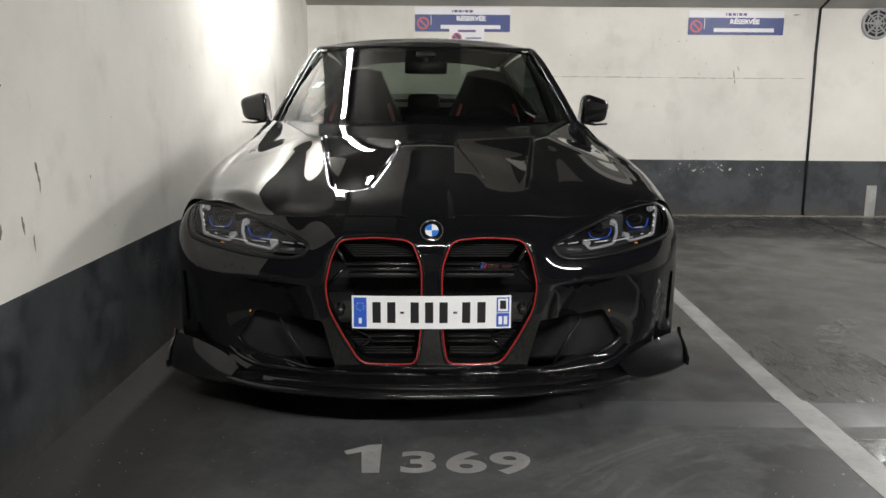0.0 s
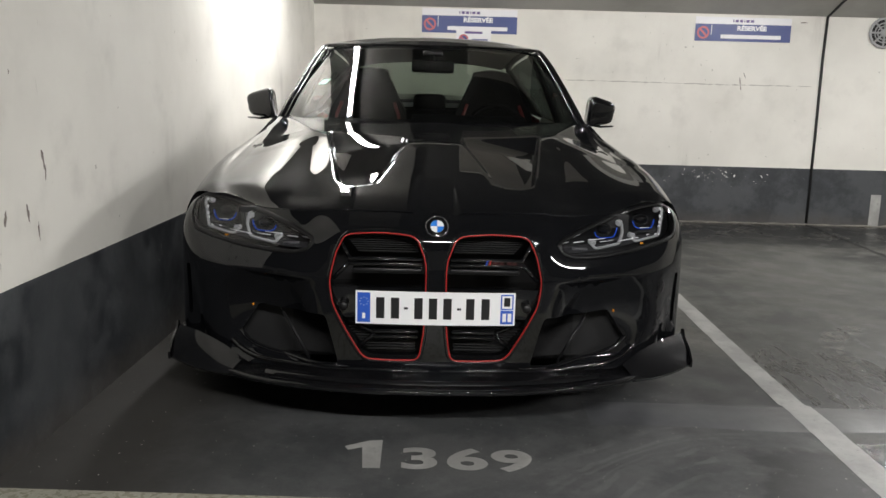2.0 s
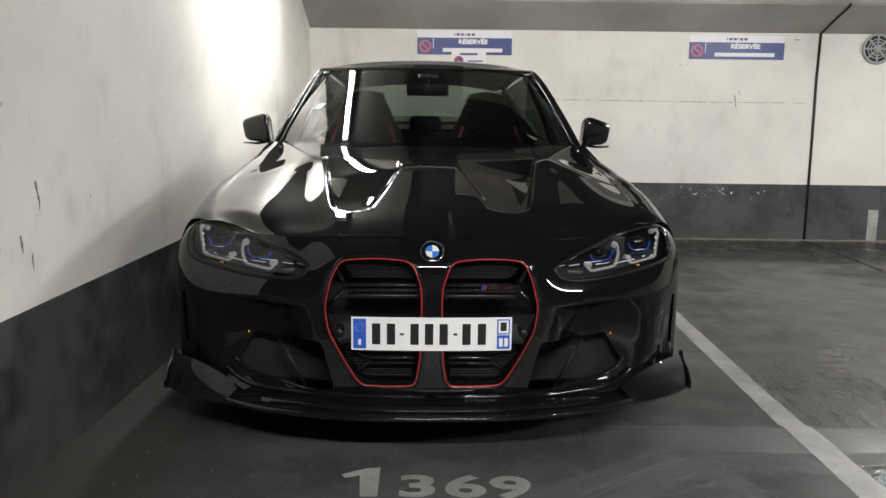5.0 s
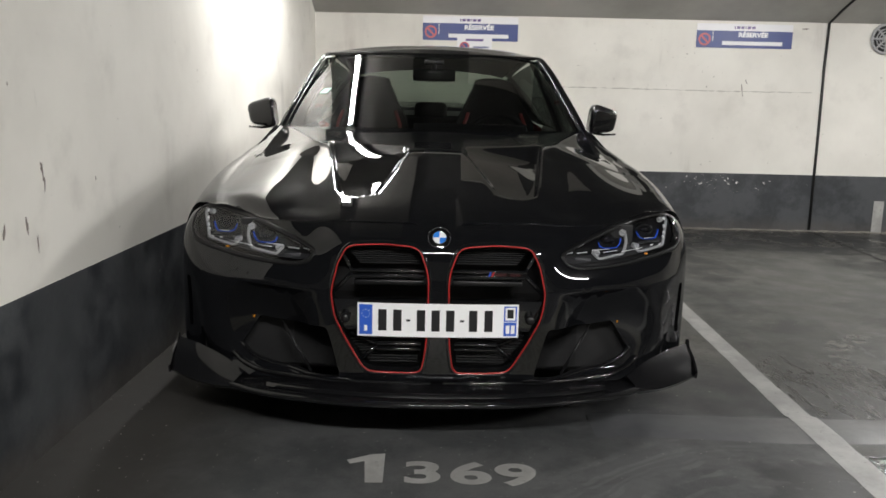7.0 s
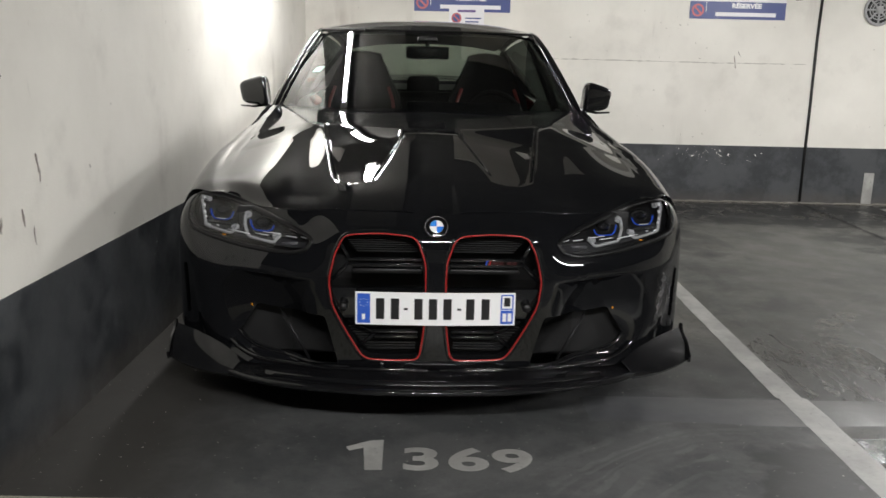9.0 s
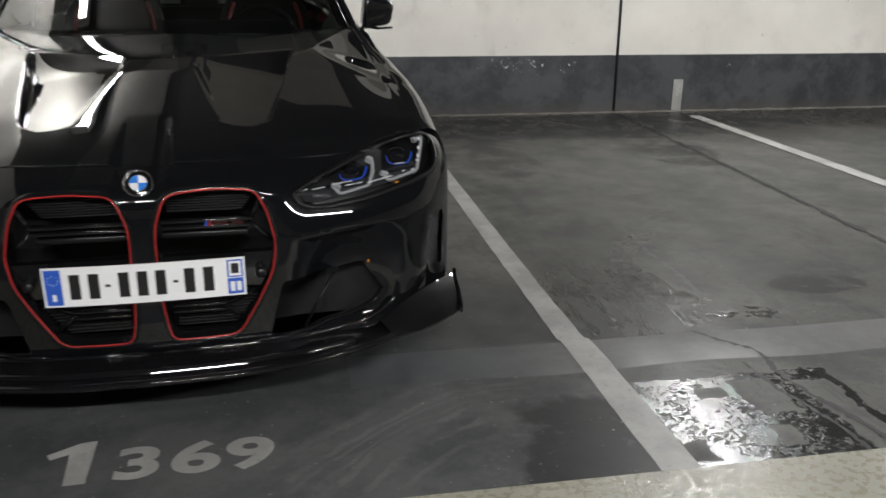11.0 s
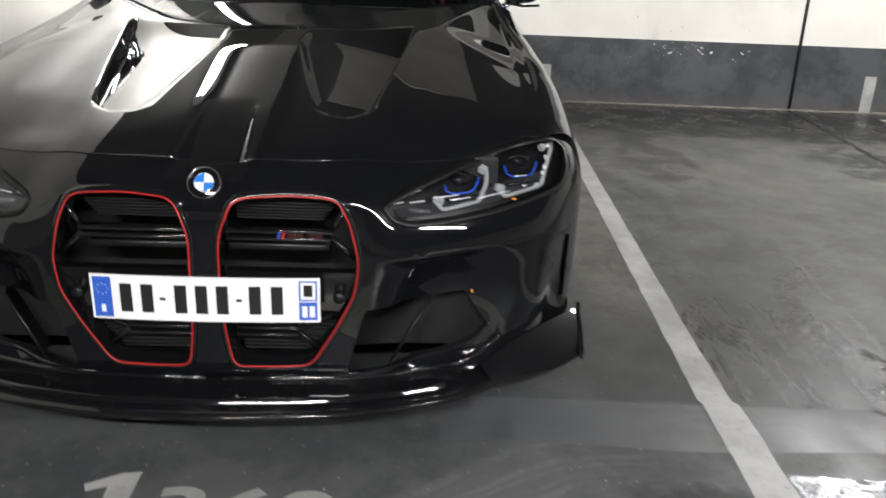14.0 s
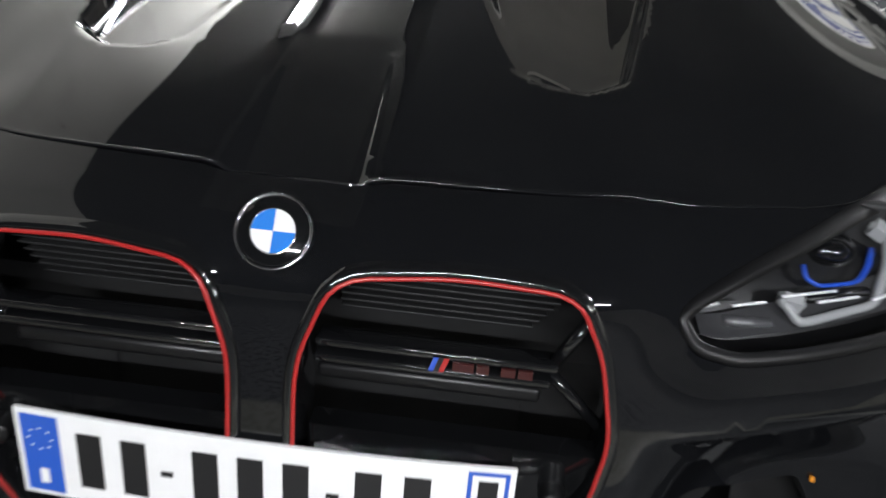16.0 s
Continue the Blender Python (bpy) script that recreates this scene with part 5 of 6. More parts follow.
# wheels
def wheel(x, y, width):
    side = 1 if x > 0 else -1
    hub = new("wheel")
    hub.parent = car
    hub.matrix_basis = pose(x, y, 0.340) @ Matrix.Diagonal((side, 1, 1, 1))
    w = width / 2
    part("tyre", lathe([(0.235, -w * 0.86), (0.262, -w * 0.98), (0.305, -w), (0.331, -w * 0.86), (0.338, -w * 0.6), (0.340, 0), (0.338, w * 0.6), (0.331, w * 0.86), (0.305, w), (0.262, w * 0.98), (0.235, w * 0.86)], 56), M_RUBBER, hub, "black low-profile tyre")
    bm = lathe([(0.226, -w * 0.8), (0.238, -w * 0.84), (0.228, -w * 0.6), (0.222, 0), (0.228, w * 0.6), (0.242, w * 0.86), (0.232, w * 0.84), (0.216, w * 0.55), (0.214, -w * 0.7)], 56)
    for k in range(10):
        a = k * math.tau / 10 + (0.13 if k % 2 else -0.13)
        b = k * math.tau / 10
        spoke = sweep([(w * 0.62, math.cos(b) * 0.05, math.sin(b) * 0.05), (w * 0.66, math.cos(a) * 0.14, math.sin(a) * 0.14), (w * 0.72, math.cos(a) * 0.224, math.sin(a) * 0.224)], 0.013, 6)
        bm = join(bm, spoke)
    part("rim", bm, M_WHEEL, hub, "dark metal rim with slim spokes")
    part("hub_cap", lathe([(0.0, w * 0.72), (0.05, w * 0.70), (0.062, w * 0.6), (0.062, w * 0.3)], 24), M_WHEEL, hub)
    part("brake_disc", lathe([(0.0, -0.01), (0.19, -0.01), (0.19, 0.02), (0.0, 0.02)], 40), M_ALU, hub, "grey steel brake disc")


for x, y, w in ((0.812, FRONT_AXLE, 0.272), (-0.812, FRONT_AXLE, 0.272), (0.808, REAR_AXLE, 0.285), (-0.808, REAR_AXLE, 0.285)):
    wheel(x, y, w)


# ---- the car's face ----
def ring(loop, sections):
    """A frame round a closed path on the nose: sections are (outward, back) pairs."""
    bm = bmesh.new()
    base = [Vector(p[:2]) for p in dense(loop, 0.012)]
    n = len(base)
    rows = []
    for out, back in sections:
        moved_loop = offset_loop(base, out)
        rows.append([bm.verts.new(Vector(nose(p.x, p.y)) + Vector((0, back, 0))) for p in moved_loop])
    for a, b in zip(rows, rows[1:]):
        for i in range(n):
            j = (i + 1) % n
            bm.faces.new((a[i], a[j], b[j], b[i]))
    bmesh.ops.recalc_face_normals(bm, faces=bm.faces)
    return bm


def mirrored(parent_name, build):
    """Builds a part with its pieces on the right, then on the left."""
    for side in (1, -1):
        build(side)


def on_side(bm, side):
    if side > 0:
        return bm
    out = flipped(bm)
    bm.free()
    return out


kid = on_nose(KIDNEY)


def bar(x0, x1, z, y, h, d):
    return box((x1 - x0, d, h), ((x0 + x1) / 2, y, z), min(h, d) * 0.3, 2)


def kidney_grille(side):
    frame_ = part("kidney_grille", on_side(facing(ring(kid, [(-0.004, 0.075), (-0.004, 0.004), (-0.001, -0.004), (0.005, -0.0065), (0.0095, -0.004), (0.011, 0.010)]), (0, -1, 0)), side), M_GLOSS, car, "gloss black kidney grille frame")
    red = [Vector(nose(p.x, p.y)) + Vector((0, -0.0045, 0)) for p in offset_loop([Vector(q) for q in dense(kid, 0.01)], -0.0015)]
    part("red_outline", on_side(sweep(red, 0.0025, 6, closed=True), side), M_RED, frame_, "thin red accent line")
    # bars and braces
    part("bar", on_side(bar(0.045, 0.288, 0.586, 0.052, 0.010, 0.03), side), M_GLOSS, frame_)
    part("bar", on_side(bar(0.045, 0.282, 0.570, 0.046, 0.010, 0.026), side), M_GLOSS, frame_)
    part("bar", on_side(bar(0.045, 0.275, 0.545, 0.064, 0.018, 0.03), side), M_SATIN, frame_)
    part("bar", on_side(bar(0.055, 0.20, 0.338, 0.060, 0.009, 0.03), side), M_GLOSS, frame_)
    part("bar", on_side(bar(0.055, 0.20, 0.322, 0.056, 0.008, 0.03), side), M_GLOSS, frame_)
    for path in (((0.282, 0.052, 0.583), (0.312, 0.048, 0.640)), ((0.282, 0.050, 0.575), (0.338, 0.056, 0.515)), ((0.198, 0.056, 0.330), (0.250, 0.056, 0.286)), ((0.198, 0.056, 0.332), (0.286, 0.062, 0.372))):
        part("brace", on_side(sweep(path, 0.007, 6), side), M_GLOSS, frame_)
    # cooler behind: fine ribs
    for k in range(9):
        w = spline([(0, 0.20), (8, 0.25)], k)
        part("rib", on_side(bar(0.06, 0.06 + w, 0.602 + k * 0.0075, 0.095, 0.0028, 0.012), side), M_MATTE, frame_)
    for k in range(9):
        part("rib", on_side(bar(0.065, 0.225 + k * 0.008, 0.268 + k * 0.0095, 0.088, 0.0032, 0.012), side), M_MATTE, frame_)
    # parking sensor beside the number plate
    part("sensor", on_side(moved(lathe([(0.0, -0.010), (0.012, -0.010), (0.0145, -0.006), (0.0145, 0.03)], 20, "y"), pose(0.302, 0.034, 0.428)), side), M_SATIN, frame_, "round parking sensor")
    part("flap", on_side(facing(sheet([(0.045, 0.40), (0.30, 0.385), (0.332, 0.44), (0.338, 0.492), (0.042, 0.492)], [], lambda x, z: (x, 0.050 - 0.02 * smooth01(0.47, 0.492, z), z), 0.05, (0, 0.03, 0)), (0, -1, 0)), side), M_GLOSS, frame_, "gloss black air flap")
    if side > 0:
        for k, mat in enumerate((M_LASER, M_INK, M_RED)):
            x = 0.160 + k * 0.0052
            bm = bmesh.new()
            bm.faces.new([bm.verts.new((x + dx, 0.0325, z)) for dx, z in ((0, 0.572), (0.0052, 0.572), (0.0102, 0.588), (0.005, 0.588))])
            part("badge_stripe", facing(bm, (0, -1, 0)), mat, frame_, smooth=False)
        for x0, x1 in ((0.184, 0.205), (0.208, 0.220), (0.232, 0.246), (0.249, 0.263)):
            part("badge_bar", box((x1 - x0, 0.004, 0.009), ((x0 + x1) / 2, 0.0345, 0.579)), plain("badge_red", (0.035, 0.004, 0.004), 0.4), frame_, "small dark red badge bar", smooth=False)


mirrored("kidney_grille", kidney_grille)
part("radiator", box((1.36, 0.02, 0.52), (0, 0.26, 0.46), 0.004), M_MATTE, car, smooth=False)
for side in (1, -1):
    part("inner_duct", on_side(facing(sheet([(0.27, 0.19), (0.27, 0.47), (0.66, 0.47), (0.72, 0.30), (0.66, 0.22)], [], lambda x, z: (x, 0.235 + 0.03 * x, z), 0.05), (0, -1, 0)), side), M_DUCT, car)


# side intakes: vane, lower lip, slot lining
def intake_lip(side):
    pts = [(0.285, 0.222), (0.36, 0.2235), (0.43, 0.2265), (0.50, 0.2335), (0.56, 0.244), (0.61, 0.258), (0.648, 0.277), (0.672, 0.302)]
    path = [Vector(nose(at_x(x, z), z)) + Vector((0, 0.004, -0.004)) for x, z in pts]
    part("intake_lip", on_side(sweep(rounded(path, 4, False), 0.0075, 8), side), M_GLOSS, bumper, "gloss black intake lip")
    a, b = Vector((0.512, 0.112, 0.384)), Vector((0.420, 0.080, 0.232))
    bm = patch(lambda u, v: a.lerp(b, u) + Vector((0.03 * v, 0.09 * v, 0.0)), 6, 2, None)
    part("vane", on_side(join(bm, sweep([a, a.lerp(b, 0.5), b], 0.005, 6)), side), M_SATIN, bumper, "upright air vane")
    lip2 = [Vector(nose(at_x(x, z), z)) + Vector((0, -0.006, 0)) for x, z in ((0.02, 0.208), (0.2, 0.208), (0.38, 0.209), (0.52, 0.212), (0.60, 0.219), (0.66, 0.235), (0.70, 0.262))]
    part("chin_bead", on_side(sweep(rounded(lip2, 4, False), 0.009, 8), side), M_GLOSS, bumper)


mirrored("intake_lip", intake_lip)

# number plate: blank bars stand for its writing
plate_ob = part("number_plate", facing(patch(lambda u, v: ((u - 0.5) * 0.52, -0.008 + 0.010 * (2 * u - 1) ** 2, 0.3785 + 0.11 * v), 20, 2, (0, 0.004, 0)), (0, -1, 0)), M_PLATE, car, "white number plate with a blue band at each end")


def on_plate(name, x0, x1, z0, z1, mat, proud=0.0012):
    bm = patch(lambda u, v: (x0 + (x1 - x0) * u, -0.008 + 0.010 * ((x0 + (x1 - x0) * u) / 0.26) ** 2 - proud, z0 + (z1 - z0) * v), 4, 1)
    part(name, facing(bm, (0, -1, 0)), mat, plate_ob, smooth=False)


on_plate("blue_band", -0.254, -0.212, 0.384, 0.483, M_PLATE_BLUE)
on_plate("blue_band", 0.212, 0.254, 0.384, 0.430, M_PLATE_BLUE)
on_plate("blue_band", 0.212, 0.254, 0.4325, 0.483, M_PLATE_BLUE)
on_plate("crest_field", 0.2165, 0.2495, 0.4365, 0.479, M_PLATE, 0.002)
on_plate("crest_shape", 0.223, 0.243, 0.444, 0.473, M_INK, 0.0027)
on_plate("white_bar", -0.238, -0.228, 0.396, 0.415, M_PLATE, 0.002)
for x in (0.219, 0.236):
    on_plate("white_bar", x, x + 0.012, 0.392, 0.420, M_PLATE, 0.002)
for k in range(8):
    a = k * math.tau / 8
    on_plate("white_bar", -0.2343 + 0.013 * math.cos(a), -0.2317 + 0.013 * math.cos(a), 0.4525 + 0.013 * math.sin(a), 0.455 + 0.013 * math.sin(a), M_PLATE, 0.002)
for x in (-0.196, -0.148, -0.072, -0.025, 0.022, 0.096, 0.146):
    on_plate("black_bar", x + 0.003, x + 0.030, 0.3985, 0.4685, M_INK)
for x in (-0.103, 0.070):
    on_plate("black_bar", x, x + 0.013, 0.430, 0.437, M_INK)

# roundel above the grilles, tilted with the nose
badge = part("roundel", moved(lathe([(0.0, 0.006), (0.036, 0.0055), (0.0405, 0.003), (0.041, -0.004)], 48, "z"), pose(0, 0.0545, 0.6925, 55) @ Matrix.Diagonal((0.92, 0.92, 1, 1))), M_GLOSS, car, "round black emblem with blue and white quarters")
part("roundel_rim", moved(lathe([(0.0385, 0.0052), (0.040, 0.0068), (0.0415, 0.0045), (0.0415, -0.003)], 48, "z"), pose(0, 0.0545, 0.6925, 55) @ Matrix.Diagonal((0.92, 0.92, 1, 1))), M_CHROME, badge, "thin chrome ring")
part("roundel_ring", moved(lathe([(0.0232, 0.0060), (0.0240, 0.0073), (0.0250, 0.0060)], 40, "z"), pose(0, 0.0545, 0.6925, 55) @ Matrix.Diagonal((0.92, 0.92, 1, 1))), M_CHROME, badge)
for k in range(4):
    bm = bmesh.new()
    a0 = k * math.tau / 4
    pts = [(0, 0)] + [(0.0235 * math.cos(a0 + j * math.tau / 48), 0.0235 * math.sin(a0 + j * math.tau / 48)) for j in range(13)]
    bm.faces.new([bm.verts.new((x, y, 0.0068)) for x, y in pts])
    part("quarter", moved(bm, pose(0, 0.0545, 0.6925, 55) @ Matrix.Diagonal((0.92, 0.92, 1, 1))), M_BLUE if k in (1, 3) else M_WHITE, badge, smooth=False)


# headlamps
LAMP_TOP = [(0.402, 0.640), (0.480, 0.672), (0.592, 0.706), (0.700, 0.731), (0.775, 0.745), (0.838, 0.742), (0.866, 0.722)]
LAMP_LOW = [(0.402, 0.640), (0.425, 0.609), (0.470, 0.596), (0.545, 0.597), (0.644, 0.605), (0.770, 0.621), (0.852, 0.639)]


def in_lamp(x, v, deep):
    z = spline(LAMP_TOP, x) + (spline(LAMP_LOW, x) - spline(LAMP_TOP, x)) * v
    p = Vector(nose(at_x(x, z), z))
    return p + Vector((-0.3, 0.92, 0)) * deep


lamp_loop = on_nose(LAMP)


def headlamp(side):
    shell = part("headlamp", on_side(facing(sheet(offset_loop(lamp_loop, 0.002), [], lambda s, z: tuple(Vector(nose(s, z)) + Vector((-0.25, 0.9, -0.05)) * 0.052), 0.02), (0, -1, 0)), side), M_SATIN, car, "dark headlamp with twin projectors and grey light guides")
    lens = part("lens", on_side(facing(sheet(lamp_loop, [], lambda s, z: tuple(Vector(nose(s, z)) + Vector((0, -0.001, 0))), 0.013), (0, -1, 0)), side), M_LENS, shell, "clear lamp cover")
    lens.visible_shadow = False
    part("surround", on_side(facing(ring(lamp_loop, [(-0.007, 0.002), (-0.006, -0.0022), (0.0005, -0.0030), (0.006, -0.001), (0.0065, 0.06), (0.0005, 0.07)]), (0, -1, 0)), side), M_SATIN, shell, "black rubber lamp rim")
    # light guides: two hooked, faceted bars with bright ends
    for hook in (((0.838, 0.05), (0.832, 0.24), (0.812, 0.62), (0.802, 0.86), (0.703, 0.84), (0.680, 0.62)),
                 ((0.637, 0.18), (0.658, 0.30), (0.655, 0.50), (0.638, 0.79), (0.547, 0.80), (0.524, 0.50))):
        path = [in_lamp(x, v, 0.020) for x, v in hook]
        part("light_guide", on_side(sweep(rounded(path, 3, False, 0.16), 0.0062, 6, flat=0.9), side), M_LIGHTGUIDE, shell, "grey daytime light guide")
    for (x0, v0), (x1, v1), r in (((0.803, 0.17), (0.816, 0.16), 0.010), ((0.640, 0.20), (0.656, 0.30), 0.012), ((0.680, 0.62), (0.700, 0.70), 0.010), ((0.526, 0.52), (0.548, 0.62), 0.010)):
        part("facet", on_side(sweep([in_lamp(x0, v0, 0.022), in_lamp(x1, v1, 0.022)], r, 5), side), M_LIGHTGUIDE, shell, smooth=False)
    # pale inner wall below the guides, seen through the cover
    part("inner_bezel", on_side(facing(patch(lambda a, b: in_lamp(0.44 + 0.365 * a, 0.64 + 0.24 * b, 0.040 - 0.016 * b), 26, 4), (0, -1, 0.3)), side), M_SATIN_GREY, shell)
    for x, v, half_ in ((0.752, 0.40, 0.040), (0.596, 0.35, 0.040)):
        c = in_lamp(x, v, 0.045)
        eye = part("projector", on_side(moved(lathe([(0.0, -0.016), (0.010, -0.0145), (0.017, -0.009), (0.020, 0.0), (0.026, 0.004), (0.027, 0.02)], 24, "y"), pose(*c) @ Matrix.Diagonal((1.25, 1, 0.8, 1))), side), M_GLOSS, shell, "glossy projector lens")
        part("projector_rim", on_side(moved(lathe([(0.0205, -0.002), (0.0222, -0.004), (0.0238, -0.002), (0.0238, 0.004)], 24, "y"), pose(*c) @ Matrix.Diagonal((1.25, 1, 0.8, 1))), side), M_SATIN, eye)
        pts = [(x - half_ * 1.08, v - 0.06), (x - half_, v + 0.07), (x - half_ * 0.6, v + 0.17), (x + half_ * 0.6, v + 0.24), (x + half_ * 0.95, v + 0.13), (x + half_ * 1.08, v + 0.02)]
        part("blue_accent", on_side(sweep(rounded([in_lamp(a, b, 0.026) for a, b in pts], 3, False, 0.3), 0.0038, 6, flat=0.7), side), M_LASER, shell, "blue accent strip")
        part("shelf", on_side(sweep([in_lamp(x - half_ * 0.95, v + 0.27, 0.030), in_lamp(x + half_ * 0.95, v + 0.35, 0.030)], 0.010, 6, flat=0.5), side), M_SATIN, shell)
    part("marker", on_side(box((0.012, 0.006, 0.006), in_lamp(0.726, 0.92, 0.014), 0.002), side), M_AMBER, shell, "small amber marker")
    # bright slats imitating lamp reflections: a broken line from the tip outwards, and short ones up the outer guide
    for x0, v0, x1, v1, r in ((0.412, 0.36, 0.449, 0.29, 0.0026), (0.465, 0.38, 0.501, 0.45, 0.0026), (0.520, 0.44, 0.582, 0.53, 0.0026), (0.562, 0.59, 0.611, 0.64, 0.0026), (0.629, 0.70, 0.712, 0.74, 0.0026), (0.465, 0.14, 0.490, 0.13, 0.0030),
                              (0.727, 0.53, 0.760, 0.58, 0.0024), (0.749, 0.74, 0.758, 0.74, 0.0030), (0.782, 0.79, 0.790, 0.77, 0.0030), (0.821, 0.16, 0.823, 0.10, 0.0050), (0.815, 0.37, 0.816, 0.30, 0.0045), (0.809, 0.54, 0.810, 0.48, 0.0045), (0.803, 0.63, 0.804, 0.59, 0.0045)):
        part("glint_slat", on_side(sweep([in_lamp(x0, v0, 0.012), in_lamp(x1, v1, 0.012)], r, 6, flat=0.7), side), M_GLINT, shell)
    for x0, v0, x1, v1 in ((0.668, 0.14, 0.676, 0.40), (0.47, 0.70, 0.52, 0.82)):
        part("bezel", on_side(sweep([in_lamp(x0, v0, 0.034), in_lamp(x1, v1, 0.034)], 0.012, 6, flat=0.5), side), M_SMOKE, shell)


mirrored("headlamp", headlamp)

# amber side reflectors low in the bumper
for side in (1, -1):
    c = Vector(nose(at_x(0.625, 0.392), 0.392)) + Vector((0, -0.003, 0))
    part("reflector", on_side(box((0.005, 0.004, 0.008), c, 0.001), side), M_AMBER, bumper, "tiny amber reflector")

# carbon splitter and winglets
LIP = [(0, -0.112), (0.2, -0.104), (0.4, -0.068), (0.52, -0.028), (0.60, 0.012), (0.66, 0.052), (0.70, 0.086)]
SECTION = [(0.175, 0.206), (0.06, 0.196), (0.022, 0.1925), (0.004, 0.189), (0.0, 0.183), (0.002, 0.175), (0.012, 0.170), (0.175, 0.162)]


def blade(u, v):
    x = (2 * u - 1) * 0.695
    k = v * (len(SECTION) - 1)
    i = min(int(k), len(SECTION) - 2)
    d, z = [SECTION[i][j] + (SECTION[i + 1][j] - SECTION[i][j]) * (k - i) for j in (0, 1)]
    return (x, spline(LIP, abs(x)) + d, z - 0.004 * smooth01(0.4, 0.7, abs(x)))


splitter = part("front_splitter", facing(patch(blade, 72, len(SECTION) - 1), (0, -1, 0)), M_CARBON, car, "black carbon front splitter")
part("splitter_rib", facing(patch(lambda u, v: ((2 * u - 1) * 0.56, spline(LIP, abs((2 * u - 1) * 0.56)) + 0.035 + 0.02 * v, 0.1965 + 0.012 * math.sin(v * math.pi)), 60, 6), (0, -1, 1)), M_GLOSS, splitter)


def winglet(side):
    T = [Vector(p) for p in ((0.652, 0.108, 0.216), (0.722, 0.165, 0.246), (0.83, 0.262, 0.262), (0.936, 0.372, 0.258))]
    B = [Vector(p) for p in ((0.690, 0.078, 0.172), (0.778, 0.122, 0.169), (0.862, 0.182, 0.170), (0.936, 0.246, 0.176))]

    def curve(k, u):
        s = u * 3
        i = min(int(s), 2)
        p = [k[max(0, i - 1)], k[i], k[i + 1], k[min(3, i + 2)]]
        t = s - i
        return 0.5 * (2 * p[1] + (p[2] - p[0]) * t + (2 * p[0] - 5 * p[1] + 4 * p[2] - p[3]) * t * t + (3 * p[1] - p[0] - 3 * p[2] + p[3]) * t ** 3)

    bm = patch(lambda u, v: curve(T, u).lerp(curve(B, u), v) + Vector((0, -0.010, 0.004)) * math.sin(math.pi * v), 20, 6, (0, 0.012, -0.012))
    wing_ = part("splitter_winglet", on_side(facing(bm, (0, -1, 0.6)), side), M_CARBON, car, "carbon corner winglet")
    fin = plate(rounded([(0.250, 0.160), (0.405, 0.175), (0.412, 0.262), (0.392, 0.268), (0.372, 0.243), (0.30, 0.225), (0.243, 0.190)], 2, pull=0.12), 0.008)
    fin = moved(fin, Matrix(((0, 0, 1, 0.938), (1, 0, 0, 0), (0, 1, 0, 0), (0, 0, 0, 1))))
    for v in fin.verts:
        v.co.x += 0.06 * (v.co.y - 0.25)
    bmesh.ops.recalc_face_normals(fin, faces=fin.faces)
    part("fin", on_side(fin, side), M_CARBON, wing_, "upright carbon fin", smooth=False)


mirrored("splitter_winglet", winglet)


# door mirrors
def door_mirror(side):
    def shell(u, v):
        a, b = u * math.tau, (v - 0.5) * math.pi
        e = 0.42

        def p(c, k):
            return math.copysign(abs(c) ** k, c)
        x, y, z = p(math.cos(b), e) * p(math.cos(a), e), p(math.cos(b), e) * p(math.sin(a), e), p(math.sin(b), 0.45)
        z *= 0.072 * (1 - 0.10 * x)
        out = 0.078 * x
        return (0.934 + out + 0.010 * z / 0.07, 2.0 + 0.062 * y * (1 - 0.25 * x) + 0.035 * (x + 1) * 0.5, 1.044 + z - 0.016 * x * (1 if z > 0 else -0.1))
    bm = patch(shell, 40, 24, close_u=True)
    bmesh.ops.remove_doubles(bm, verts=bm.verts, dist=1e-4)
    bmesh.ops.recalc_face_normals(bm, faces=bm.faces)
    head = part("door_mirror", on_side(bm, side), M_GLOSS, car, "gloss black door mirror")
    part("mirror_blade", on_side(sweep([(0.868, 1.975, 0.974), (0.93, 1.955, 0.966), (1.0, 1.99, 0.968)], 0.014, 8, flat=0.4), side), M_GLOSS, head)
    part("stalk", on_side(sweep([(0.800, 1.90, 0.945), (0.835, 1.93, 0.962), (0.880, 1.975, 0.980)], 0.022, 8, flat=0.6), side), M_GLOSS, head)
    part("mirror_glass", on_side(box((0.125, 0.004, 0.10), (0.935, 2.066, 1.042), 0.001), side), M_MIRROR, head, "mirror glass")
    part("base", on_side(facing(patch(lambda u, v: Vector((0.765, 1.70, 0.955)).lerp(Vector((0.835, 1.93, 0.945)), u) + Vector((0.02, -0.03, -0.05)) * v * (1 - 0.5 * u), 6, 3), (1, -1, 0)), side), M_SATIN, head)


mirrored("door_mirror", door_mirror)


# ---- cabin ----
def dash(u, v):
    x = (2 * u - 1) * 0.72
    y = 1.53 + 0.42 * v
    z = 0.925 + 0.035 * math.sin(math.pi * min(1, v * 1.05))
    return (x, y + 0.16 * (2 * u - 1) ** 2, z - 0.02 * (2 * u - 1) ** 2)


part("dashboard", facing(patch(dash, 30, 12, (0, 0.02, -0.28)), (0, 0, 1)), M_SATIN, car, "black dashboard")
part("display", box((0.62, 0.02, 0.11), (0.20, 1.96, 0.955), 0.006, turn=pose(0, 0, 0, -18)), M_GLOSS, car, "dark curved display")
